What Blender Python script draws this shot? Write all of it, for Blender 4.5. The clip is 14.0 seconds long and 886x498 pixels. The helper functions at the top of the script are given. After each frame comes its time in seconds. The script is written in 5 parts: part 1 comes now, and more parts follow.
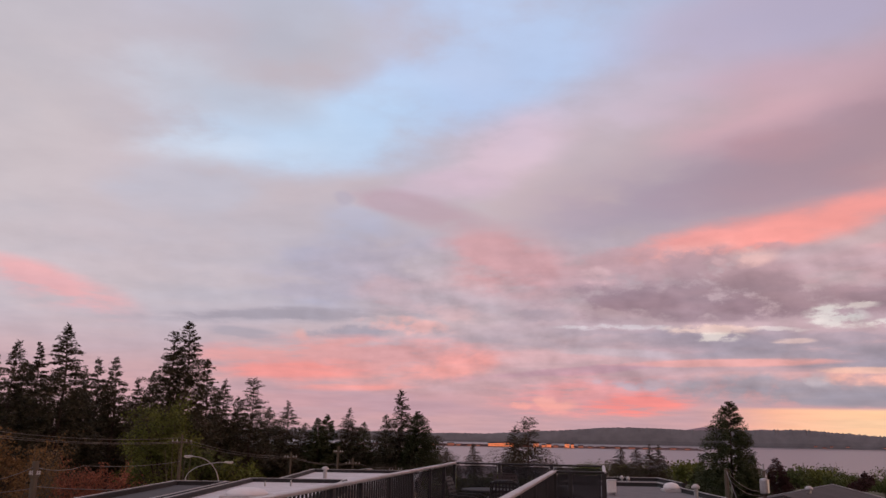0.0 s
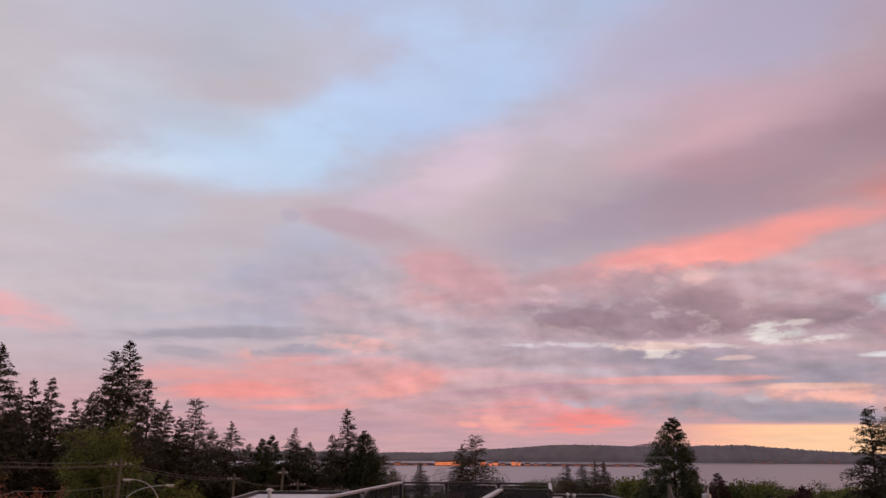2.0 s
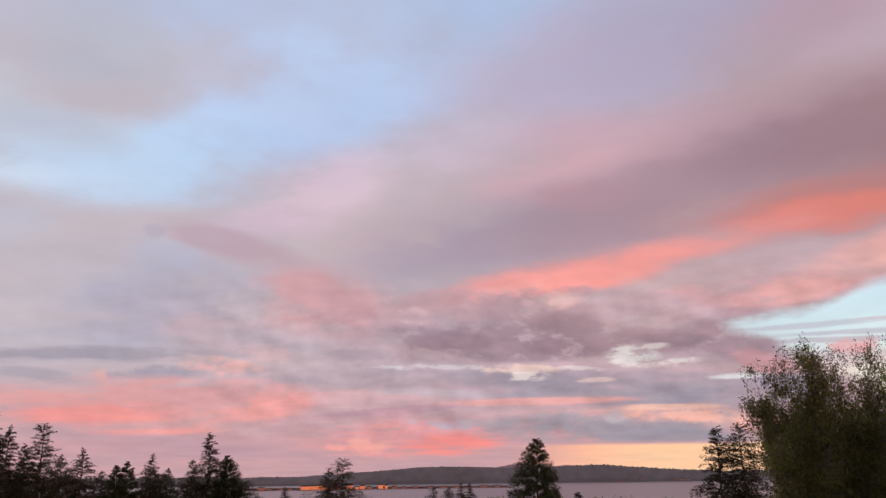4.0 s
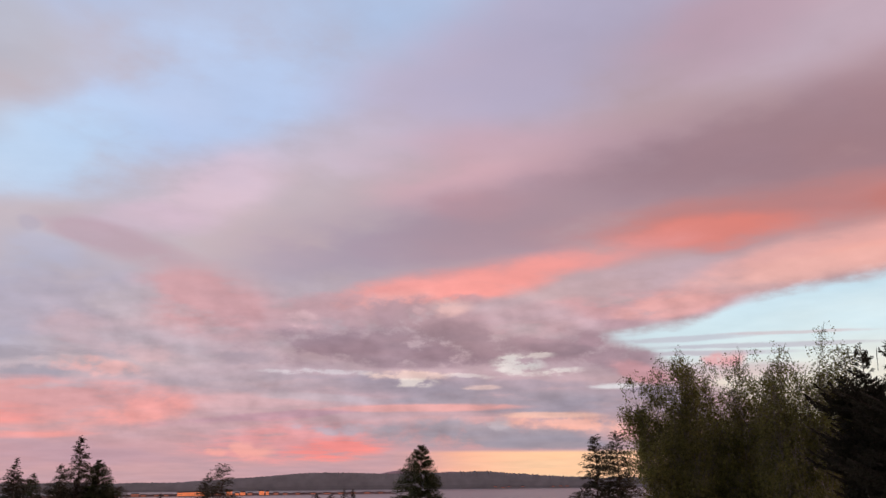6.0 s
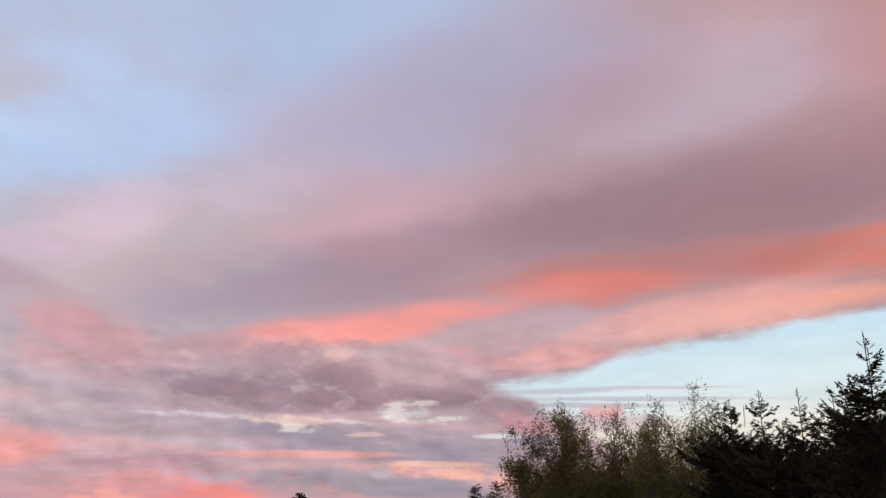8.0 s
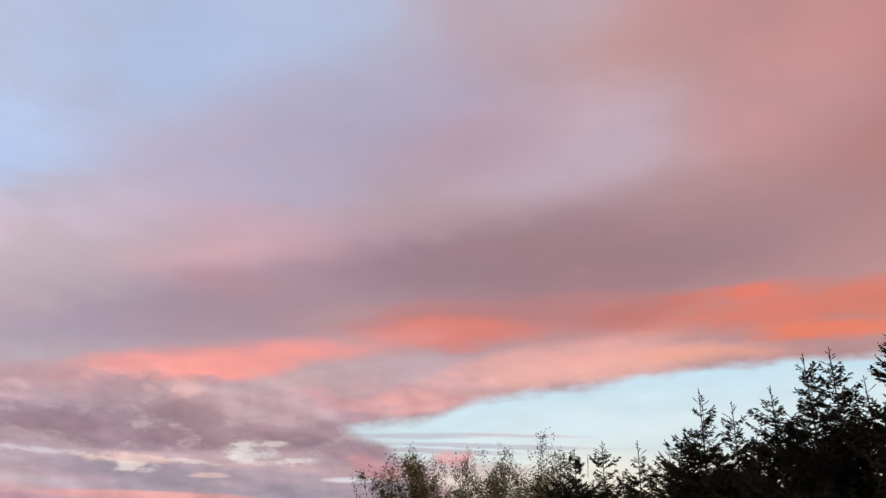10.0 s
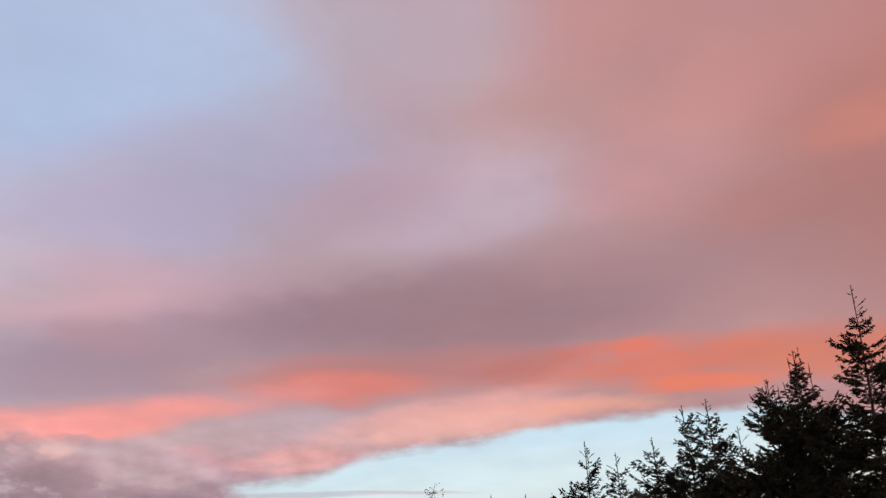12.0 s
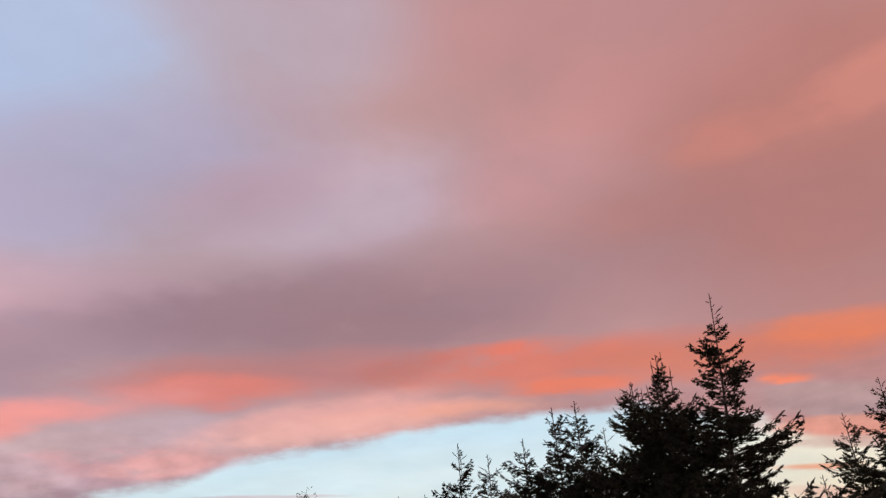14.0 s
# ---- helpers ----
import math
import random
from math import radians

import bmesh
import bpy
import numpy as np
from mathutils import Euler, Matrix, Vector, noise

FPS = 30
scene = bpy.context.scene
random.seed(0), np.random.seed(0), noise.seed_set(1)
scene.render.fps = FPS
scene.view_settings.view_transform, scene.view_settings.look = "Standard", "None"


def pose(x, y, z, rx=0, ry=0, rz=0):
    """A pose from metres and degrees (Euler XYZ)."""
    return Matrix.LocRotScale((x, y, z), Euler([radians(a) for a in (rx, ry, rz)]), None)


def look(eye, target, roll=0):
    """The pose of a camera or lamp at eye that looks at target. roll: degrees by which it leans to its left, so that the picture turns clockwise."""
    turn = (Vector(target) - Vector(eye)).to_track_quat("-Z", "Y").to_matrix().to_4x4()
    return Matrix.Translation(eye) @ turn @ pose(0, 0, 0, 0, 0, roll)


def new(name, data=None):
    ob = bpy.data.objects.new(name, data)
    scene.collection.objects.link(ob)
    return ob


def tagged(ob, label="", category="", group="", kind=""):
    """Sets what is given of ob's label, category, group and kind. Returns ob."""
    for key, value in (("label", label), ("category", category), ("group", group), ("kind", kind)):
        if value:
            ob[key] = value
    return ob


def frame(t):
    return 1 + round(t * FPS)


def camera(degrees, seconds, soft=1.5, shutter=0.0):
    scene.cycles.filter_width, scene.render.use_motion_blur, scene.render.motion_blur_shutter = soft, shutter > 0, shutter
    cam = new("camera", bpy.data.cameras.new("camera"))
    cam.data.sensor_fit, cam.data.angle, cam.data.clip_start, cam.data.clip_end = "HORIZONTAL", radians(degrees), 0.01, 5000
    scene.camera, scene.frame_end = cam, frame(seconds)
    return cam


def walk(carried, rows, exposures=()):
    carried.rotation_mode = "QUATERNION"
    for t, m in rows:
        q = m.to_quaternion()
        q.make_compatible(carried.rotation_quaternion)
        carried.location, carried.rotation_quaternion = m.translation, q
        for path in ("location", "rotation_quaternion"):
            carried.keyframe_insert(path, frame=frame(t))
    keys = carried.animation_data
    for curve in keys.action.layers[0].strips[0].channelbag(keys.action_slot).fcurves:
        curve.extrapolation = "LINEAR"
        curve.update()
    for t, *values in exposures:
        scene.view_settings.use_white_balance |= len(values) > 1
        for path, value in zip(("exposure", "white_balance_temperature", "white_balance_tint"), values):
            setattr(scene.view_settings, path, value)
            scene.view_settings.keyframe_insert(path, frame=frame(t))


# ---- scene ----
# one handheld camera on a roof terrace, turning slowly to its right
cam = camera(56.15, 14.0)
EYE = Vector((0.0, 0.0, 9.0))


def aim(turn, tilt, roll):
    return pose(*EYE, 90 + tilt, 0, turn) @ pose(0, 0, 0, 0, 0, roll)


walk(cam, [
    (0.0, aim(-0.00, 12.54, 1.00)),
    (0.5, aim(-0.73, 12.61, 0.92)),
    (1.0, aim(-1.60, 12.93, 0.78)),
    (1.5, aim(-2.60, 13.40, 0.55)),
    (2.0, aim(-3.71, 13.83, 0.29)),
    (2.5, aim(-5.45, 14.20, 0.01)),
    (3.0, aim(-8.08, 14.67, -0.27)),
    (3.2, aim(-9.20, 14.92, -0.32)),
    (5.5, aim(-18.24, 15.26, -0.93)),
    (6.0, aim(-20.48, 15.61, -0.55)),
    (6.5, aim(-22.65, 16.55, -0.58)),
    (7.0, aim(-24.50, 17.32, -0.55)),
    (7.5, aim(-26.08, 17.97, -0.50)),
    (8.0, aim(-28.32, 18.72, -0.12)),
    (8.5, aim(-31.46, 19.49, 0.16)),
    (9.0, aim(-34.33, 20.19, 0.33)),
    (11.5, aim(-43.96, 24.08, -1.54)),
    (12.0, aim(-46.57, 25.15, -2.51)),
    (12.5, aim(-48.87, 25.68, -3.16)),
    (13.0, aim(-51.11, 25.69, -3.77)),
    (13.5, aim(-53.50, 25.35, -4.37)),
    (14.0, aim(-55.74, 24.78, -4.94)),
])

# ---- world: clear dusk sky behind layers of sunlit cloud ----
def lin(r, g, b):
    return tuple((c / 255 / 12.92 if c <= 10 else ((c / 255 + 0.055) / 1.055) ** 2.4) for c in (r, g, b)) + (1.0,)


world = bpy.data.worlds.new("dusk_sky")
scene.world = world
world.use_nodes = True
wn, wl = world.node_tree.nodes, world.node_tree.links
wn.clear()


def wnode(kind, **kw):
    n = wn.new(kind)
    for k, v in kw.items():
        if k == "operation":
            n.operation = v
        elif k == "vector_type":
            n.vector_type = v
    return n


def wmath(op, a, b=None):
    n = wnode("ShaderNodeMath", operation=op)
    for i, v in enumerate((a, b)):
        if v is None:
            continue
        if isinstance(v, (int, float)):
            n.inputs[i].default_value = v
        else:
            wl.new(v, n.inputs[i])
    return n.outputs[0]


def wvec(op, a, b):
    n = wnode("ShaderNodeVectorMath", operation=op)
    for i, v in enumerate((a, b)):
        if isinstance(v, tuple):
            n.inputs[i].default_value = v
        else:
            wl.new(v, n.inputs[i])
    return n.outputs[0]


def wmix(fac, a, b):
    n = wn.new("ShaderNodeMix")
    n.data_type = "RGBA"
    for i, v in ((0, fac), (6, a), (7, b)):
        if isinstance(v, (int, float, tuple)):
            n.inputs[i].default_value = v
        else:
            wl.new(v, n.inputs[i])
    return n.outputs[2]


def wsmooth(v, lo, hi, a=0.0, b=1.0):
    n = wn.new("ShaderNodeMapRange")
    n.interpolation_type = "SMOOTHSTEP"
    wl.new(v, n.inputs[0])
    for i, x in enumerate((lo, hi, a, b)):
        n.inputs[i + 1].default_value = x
    return n.outputs[0]


def wnoise(vec, scale, detail, rough=0.55):
    n = wn.new("ShaderNodeTexNoise")
    wl.new(vec, n.inputs["Vector"])
    n.inputs["Scale"].default_value = scale
    n.inputs["Detail"].default_value = detail
    n.inputs["Roughness"].default_value = rough
    return n


way = wn.new("ShaderNodeTexCoord").outputs["Generated"]
sep = wn.new("ShaderNodeSeparateXYZ")
wl.new(way, sep.inputs[0])
turn_deg = wmath("MULTIPLY", wmath("ARCTAN2", sep.outputs[0], sep.outputs[1]), 57.29578)
rise_deg = wmath("MULTIPLY", wmath("ARCSINE", sep.outputs[2]), 57.29578)
comb = wn.new("ShaderNodeCombineXYZ")
wl.new(turn_deg, comb.inputs[0])
wl.new(rise_deg, comb.inputs[1])
flat = comb.outputs[0]
# clouds lie flatter and closer together towards the horizon
squash = wvec("MULTIPLY", flat, (0.32, 1.0, 1.0))
drift = wnoise(squash, 0.16, 3.0)
# the cloud deck overhead, in perspective
lift = wmath("ADD", wmath("MAXIMUM", sep.outputs[2], 0.0), 0.10)
deck = wn.new("ShaderNodeCombineXYZ")
wl.new(wmath("DIVIDE", sep.outputs[0], lift), deck.inputs[0])
wl.new(wmath("DIVIDE", sep.outputs[1], lift), deck.inputs[1])
fray = wnoise(deck.outputs[0], 2.6, 7.0, 0.58)
bank = wnoise(deck.outputs[0], 1.1, 4.0, 0.5)
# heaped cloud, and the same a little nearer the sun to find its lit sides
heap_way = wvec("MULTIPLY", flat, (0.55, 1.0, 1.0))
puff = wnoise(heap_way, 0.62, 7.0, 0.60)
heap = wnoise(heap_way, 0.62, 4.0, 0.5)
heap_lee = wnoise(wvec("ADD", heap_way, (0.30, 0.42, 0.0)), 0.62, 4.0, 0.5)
fleck = wnoise(wvec("MULTIPLY", flat, (0.42, 1.0, 1.0)), 1.5, 6.0, 0.6)
torn_way = wvec("ADD", flat, wvec("MULTIPLY", wvec("SUBTRACT", puff.outputs["Color"], (0.5, 0.5, 0.5)), (3.0, 0.9, 0.0)))
streak = wnoise(wvec("MULTIPLY", torn_way, (0.13, 1.0, 1.0)), 1.0, 6.0, 0.62)
HIGH = wvec("ADD", flat, wvec("MULTIPLY", wvec("SUBTRACT", drift.outputs["Color"], (0.5, 0.5, 0.5)), (4.0, 1.8, 0.0)))
HIGH = wvec("ADD", HIGH, wvec("MULTIPLY", wvec("SUBTRACT", fray.outputs["Color"], (0.5, 0.5, 0.5)), (3.0, 1.4, 0.0)))
MID = wvec("ADD", flat, wvec("MULTIPLY", wvec("SUBTRACT", fray.outputs["Color"], (0.5, 0.5, 0.5)), (2.4, 0.9, 0.0)))
PUFF = wvec("ADD", flat, wvec("MULTIPLY", wvec("SUBTRACT", puff.outputs["Color"], (0.5, 0.5, 0.5)), (2.6, 1.1, 0.0)))
BAR = wvec("ADD", flat, wvec("MULTIPLY", wvec("SUBTRACT", streak.outputs["Color"], (0.5, 0.5, 0.5)), (1.5, 0.35, 0.0)))
GAP = wvec("ADD", flat, wvec("MULTIPLY", wvec("SUBTRACT", fleck.outputs["Color"], (0.5, 0.5, 0.5)), (1.6, 0.6, 0.0)))
# all kinds drift together, by a trace of the same wind
wind = wvec("MULTIPLY", BAR, (0.0001, 0.0001, 0.0))
HIGH, MID, PUFF, BAR, GAP = [wvec("ADD", kind_way, wind) for kind_way in (HIGH, MID, PUFF, BAR, GAP)]
WEAVE = {GAP: fleck, HIGH: fray, MID: fray, PUFF: puff, BAR: streak}

clear = wn.new("ShaderNodeTexSky")
clear.sky_type = "NISHITA"
clear.sun_disc = False
clear.sun_elevation, clear.sun_rotation = radians(1.5), radians(82)
clear_air = wvec("MULTIPLY", clear.outputs[0], (0.08, 0.08, 0.08))
veil = wmix(wsmooth(rise_deg, 2.0, 14.0), lin(246, 228, 205), lin(200, 226, 238))
sky = wmix(0.93, clear_air, veil)


worn = {}


def cloud(way_in, turn, rise, wide, high, tilt, rgb, amount=0.9, soft=0.4, ragged=1.0, base=None):
    """A patch of lit or shaded cloud: its middle in degrees, half sizes, tilt, colour and cover; its edge is soft or crisp, and ragged by the weave of its kind of cloud; a base cuts it off flat below."""
    global sky
    m = wn.new("ShaderNodeMapping")
    m.vector_type = "TEXTURE"
    wl.new(way_in, m.inputs["Vector"])
    m.inputs["Location"].default_value = (turn, rise, 0)
    m.inputs["Rotation"].default_value = (0, 0, radians(tilt))
    m.inputs["Scale"].default_value = (wide * 1.6, high * 1.6, 1)
    g = wn.new("ShaderNodeTexGradient")
    g.gradient_type = "SPHERICAL"
    wl.new(m.outputs[0], g.inputs[0])
    if (way_in, ragged) not in worn:
        worn[way_in, ragged] = wmath("ADD", wmath("MULTIPLY", WEAVE[way_in].outputs["Fac"], 2 * ragged), 1 - ragged)
    f = wsmooth(wmath("MULTIPLY", g.outputs["Fac"], worn[way_in, ragged]), 0.375 - soft / 1.6, 0.375 + soft / 1.6, 0.0, amount)
    if base is not None:
        f = wmath("MULTIPLY", f, wsmooth(rise_deg, base - 0.15, base + 0.2))
    sky = wmix(f, sky, lin(*rgb))


# the overcast: grey lilac in the south, warmer towards the sunset
over = wmix(wsmooth(turn_deg, -30, 90), lin(196, 187, 197), lin(184, 138, 138))
cover = wsmooth(rise_deg, -9.0, -2.0)
sky = wmix(cover, sky, over)
# a rosier haze low down
rosy = wmath("MULTIPLY", wsmooth(rise_deg, 9.0, 2.0, 0.0, 0.85), wsmooth(turn_deg, 36.0, 24.0))
sky = wmix(rosy, sky, lin(200, 156, 162))
# blue openings high up
cloud(HIGH, 8.0, 36.0, 26.0, 9.00, 4, (176, 192, 224), 0.9, 0.6, 1.02)
cloud(HIGH, 22.0, 34.0, 14.0, 7.00, 0, (172, 190, 222), 0.8, 0.6, 1.02)
cloud(HIGH, 3.9, 25.0, 10.5, 4.28, 19, (182, 204, 240), 0.85, 0.6, 1.19)
cloud(HIGH, -6.8, 20.4, 5.9, 2.33, 18, (188, 212, 242), 0.9, 0.6, 1.19)
cloud(HIGH, -13.1, 20.0, 6.3, 2.33, 1, (194, 212, 236), 0.85, 0.55, 1.36)
cloud(HIGH, -19.0, 22.9, 4.7, 1.95, -1, (200, 206, 222), 0.6, 0.6, 1.19)
cloud(MID, -17.8, 18.5, 3.9, 1.09, 3, (208, 222, 242), 0.5, 0.6, 1.8)
# grey lilac banks in the south
cloud(HIGH, -29.8, 19.8, 6.0, 7.39, 7, (196, 188, 196), 0.85, 0.6, 1.02)
cloud(HIGH, -11.2, 26.4, 5.0, 3.11, -11, (184, 184, 198), 0.75, 0.5, 1.7)
cloud(HIGH, -13.9, 22.1, 4.6, 1.25, -4, (190, 194, 210), 0.6, 0.5, 1.7)
cloud(HIGH, -16.9, 15.9, 4.7, 1.87, 6, (186, 186, 202), 0.7, 0.5, 1.7)
cloud(HIGH, -18.6, 11.0, 6.7, 3.11, 0, (194, 184, 194), 0.7, 0.6, 1.02)
cloud(HIGH, -6.0, 11.0, 5.9, 2.33, 12, (172, 168, 188), 0.8, 0.6, 1.36)
cloud(HIGH, -6.6, 13.9, 2.4, 1.01, 2, (182, 182, 204), 0.6, 0.6, 1.36)
cloud(HIGH, 4.6, 19.3, 4.3, 2.14, 18, (216, 192, 208), 0.8, 0.6, 1.36)
cloud(HIGH, 0.5, 16.9, 4.1, 1.17, 1, (206, 182, 200), 0.6, 0.6, 1.36)
cloud(HIGH, 14.6, 22.4, 5.9, 1.95, 3, (204, 192, 212), 0.6, 0.6, 1.36)
# the long bank that rises towards the sunset
cloud(HIGH, 24.8, 26.9, 10.7, 3.50, 4, (190, 178, 202), 0.8, 0.6, 1.02)
cloud(HIGH, 46.6, 28.6, 11.0, 4.28, -1, (196, 176, 192), 0.75, 0.6, 1.02)
cloud(HIGH, 33.1, 30.4, 12.7, 4.28, 13, (176, 166, 190), 0.8, 0.6, 1.02)
cloud(HIGH, 45.8, 39.5, 9.8, 3.50, -3, (180, 168, 184), 0.7, 0.6, 1.02)
cloud(HIGH, 66.2, 30.8, 8.5, 4.28, 24, (200, 148, 150), 0.75, 0.6, 1.19)
cloud(HIGH, 67.9, 33.0, 5.3, 2.14, 10, (208, 150, 148), 0.55, 0.6, 1.36)
cloud(HIGH, 40.7, 28.8, 7.6, 2.33, 12, (188, 156, 170), 0.75, 0.6, 1.36)
cloud(HIGH, 25.6, 19.1, 4.8, 1.56, 9, (190, 150, 160), 0.6, 0.6, 1.36)
cloud(HIGH, 84.0, 28.0, 12.0, 10.00, 0, (178, 122, 116), 0.85, 0.6, 1.02)
cloud(HIGH, 70.0, 38.0, 14.0, 6.00, 0, (190, 138, 138), 0.7, 0.6, 1.02)
cloud(HIGH, 88.2, 29.6, 5.7, 1.56, 5, (208, 138, 126), 0.7, 0.6, 1.36)
cloud(HIGH, 77.4, 28.7, 4.2, 1.40, 4, (200, 132, 122), 0.6, 0.6, 1.36)
cloud(HIGH, 28.0, 22.2, 11.3, 2.14, 3, (200, 164, 178), 0.7, 0.6, 1.36)
cloud(HIGH, 12.0, 15.1, 6.7, 2.49, 11, (172, 158, 176), 0.7, 0.6, 1.36)
cloud(HIGH, 24.9, 17.0, 6.8, 2.41, 8, (180, 152, 164), 0.6, 0.6, 1.36)
cloud(HIGH, 23.1, 19.8, 7.5, 1.40, 5, (206, 168, 180), 0.75, 0.6, 1.53)
cloud(HIGH, 21.2, 16.8, 9.7, 2.57, 7, (168, 146, 162), 0.7, 0.6, 1.36)
cloud(HIGH, 43.0, 18.6, 13.0, 2.96, 3, (166, 136, 148), 0.65, 0.6, 1.36)
cloud(HIGH, 23.5, 18.9, 3.3, 0.86, 4, (192, 148, 158), 0.6, 0.6, 1.53)
cloud(HIGH, 28.1, 18.3, 9.0, 2.41, 9, (162, 138, 152), 0.7, 0.6, 1.19)
cloud(HIGH, 48.6, 20.8, 14.9, 3.50, -1, (150, 120, 130), 0.8, 0.6, 1.19)
cloud(HIGH, 60.9, 22.8, 12.4, 2.33, -8, (164, 130, 138), 0.5, 0.6, 1.19)
cloud(HIGH, 76.4, 24.1, 11.4, 3.11, -6, (174, 122, 120), 0.55, 0.6, 1.19)
# its glowing underside
cloud(HIGH, 41.1, 16.3, 10.4, 1.32, -1, (198, 132, 130), 0.7, 0.6, 1.36)
cloud(HIGH, 44.0, 17.1, 9.2, 1.17, 1, (182, 126, 126), 0.7, 0.6, 1.53)
cloud(HIGH, 60.6, 16.2, 9.7, 1.40, 1, (218, 122, 104), 0.8, 0.6, 1.19)
cloud(HIGH, 58.9, 17.4, 4.2, 0.70, 5, (236, 122, 98), 0.7, 0.55, 1.53)
cloud(HIGH, 63.4, 14.4, 4.7, 0.66, -1, (244, 126, 92), 0.75, 0.55, 1.53)
cloud(HIGH, 53.0, 16.6, 4.9, 0.86, 8, (172, 110, 106), 0.4, 0.6, 1.53)
cloud(HIGH, 75.3, 15.2, 9.8, 1.40, -4, (214, 126, 104), 0.8, 0.6, 1.19)
cloud(HIGH, 81.5, 15.8, 4.5, 0.86, -3, (234, 130, 92), 0.7, 0.6, 1.36)
cloud(HIGH, 39.9, 16.0, 5.1, 0.86, -2, (226, 130, 116), 0.5, 0.6, 1.53)
cloud(HIGH, 40.1, 15.9, 4.7, 0.86, 2, (226, 130, 118), 0.5, 0.6, 1.53)
cloud(HIGH, 22.6, 13.4, 13.0, 1.09, 9, (218, 150, 150), 0.75, 0.55, 1.7)
cloud(HIGH, 25.4, 13.7, 6.7, 0.86, 10, (252, 158, 150), 0.62, 0.6, 1.53)
cloud(HIGH, 18.1, 12.7, 5.5, 0.86, 4, (242, 160, 156), 0.7, 0.55, 1.87)
cloud(MID, 16.9, 12.0, 2.7, 0.58, 9, (244, 176, 172), 0.6, 0.6, 1.8)
cloud(HIGH, 35.7, 13.1, 5.0, 1.01, 1, (198, 172, 182), 0.85, 0.6, 1.53)
cloud(HIGH, 45.8, 13.7, 7.3, 1.01, 6, (232, 170, 164), 0.8, 0.6, 1.36)
cloud(HIGH, 49.9, 13.4, 6.2, 0.58, 3, (236, 158, 146), 0.7, 0.6, 1.36)
cloud(HIGH, 48.0, 13.0, 8.6, 0.86, 3, (232, 176, 168), 0.85, 0.6, 1.36)
cloud(HIGH, 57.5, 13.4, 4.8, 0.51, -2, (238, 166, 146), 0.7, 0.6, 1.36)
# the clear wedge below it
edge_way = wn.new("ShaderNodeMapRange")
wl.new(turn_deg, edge_way.inputs[0])
edge_way.inputs[1].default_value, edge_way.inputs[2].default_value = 28.0, 88.0
edge_line = wn.new("ShaderNodeValToRGB")
wl.new(edge_way.outputs[0], edge_line.inputs[0])
ramp = edge_line.color_ramp
for at, high in ((29.0, 8.9), (31.2, 9.5), (38.5, 10.3), (40.5, 11.2), (46.0, 12.0), (52.0, 12.7), (62.0, 13.2), (68.0, 12.9), (75.5, 11.0), (80.0, 8.6), (86.0, 7.0)):
    stop = ramp.elements.new((at - 28.0) / 60.0)
    stop.color = (high / 20, high / 20, high / 20, 1)
ramp.elements[0].color = (0.44, 0.44, 0.44, 1)
ramp.elements[-1].color = (0.33, 0.33, 0.33, 1)
line = wmath("MULTIPLY", edge_line.outputs[0], 20.0)
line = wmath("ADD", line, wmath("MULTIPLY", wmath("SUBTRACT", fray.outputs["Fac"], 0.5), 1.8))
line = wmath("ADD", line, wmath("MULTIPLY", wmath("SUBTRACT", puff.outputs["Fac"], 0.5), 0.8))
gap = wmath("SUBTRACT", line, rise_deg)
open_sky = wmath("MULTIPLY", wsmooth(gap, -0.35, 0.55), wsmooth(wmath("ADD", turn_deg, wmath("MULTIPLY", rise_deg, 1.9)), 48.0, 50.5))
clear_low = wmix(wsmooth(rise_deg, 4.0, 9.5), lin(240, 226, 204), lin(214, 232, 238))
clear_low = wmix(wsmooth(turn_deg, 62.0, 78.0, 0.0, 0.7), clear_low, lin(240, 226, 200))
sky = wmix(open_sky, sky, wmix(wsmooth(rise_deg, 9.0, 12.5), clear_low, lin(203, 227, 240)))
# the pink lobe that hangs over the clear wedge
cloud(MID, 31.0, 10.9, 8.3, 1.05, 4, (206, 160, 166), 0.9, 0.45, 2.6)
cloud(MID, 36.1, 11.2, 3.3, 0.78, 6, (234, 170, 164), 0.6, 0.45, 2.2)
cloud(MID, 31.3, 10.0, 3.1, 0.35, 2, (184, 150, 160), 0.7, 0.45, 2.0)
cloud(MID, 24.9, 11.2, 4.2, 0.86, -3, (190, 166, 176), 0.75, 0.5, 2.4)
# thin bars of cloud across the clear wedge
cloud(BAR, 36.8, 8.9, 4.4, 0.18, 0, (192, 184, 196), 0.6, 0.45, 1.76)
cloud(BAR, 41.7, 8.2, 7.0, 0.16, -2, (184, 176, 190), 0.65, 0.45, 1.76)
cloud(BAR, 43.5, 8.9, 4.3, 0.12, -2, (206, 180, 186), 0.55, 0.45, 1.76)
cloud(BAR, 38.5, 7.9, 4.8, 0.16, -2, (190, 178, 190), 0.7, 0.45, 1.76)
cloud(PUFF, 39.1, 7.4, 1.3, 0.51, 7, (234, 166, 168), 0.9, 0.45, 1.7)
cloud(BAR, 38.5, 6.7, 5.0, 0.54, -1, (206, 184, 188), 0.7, 0.5, 1.92)
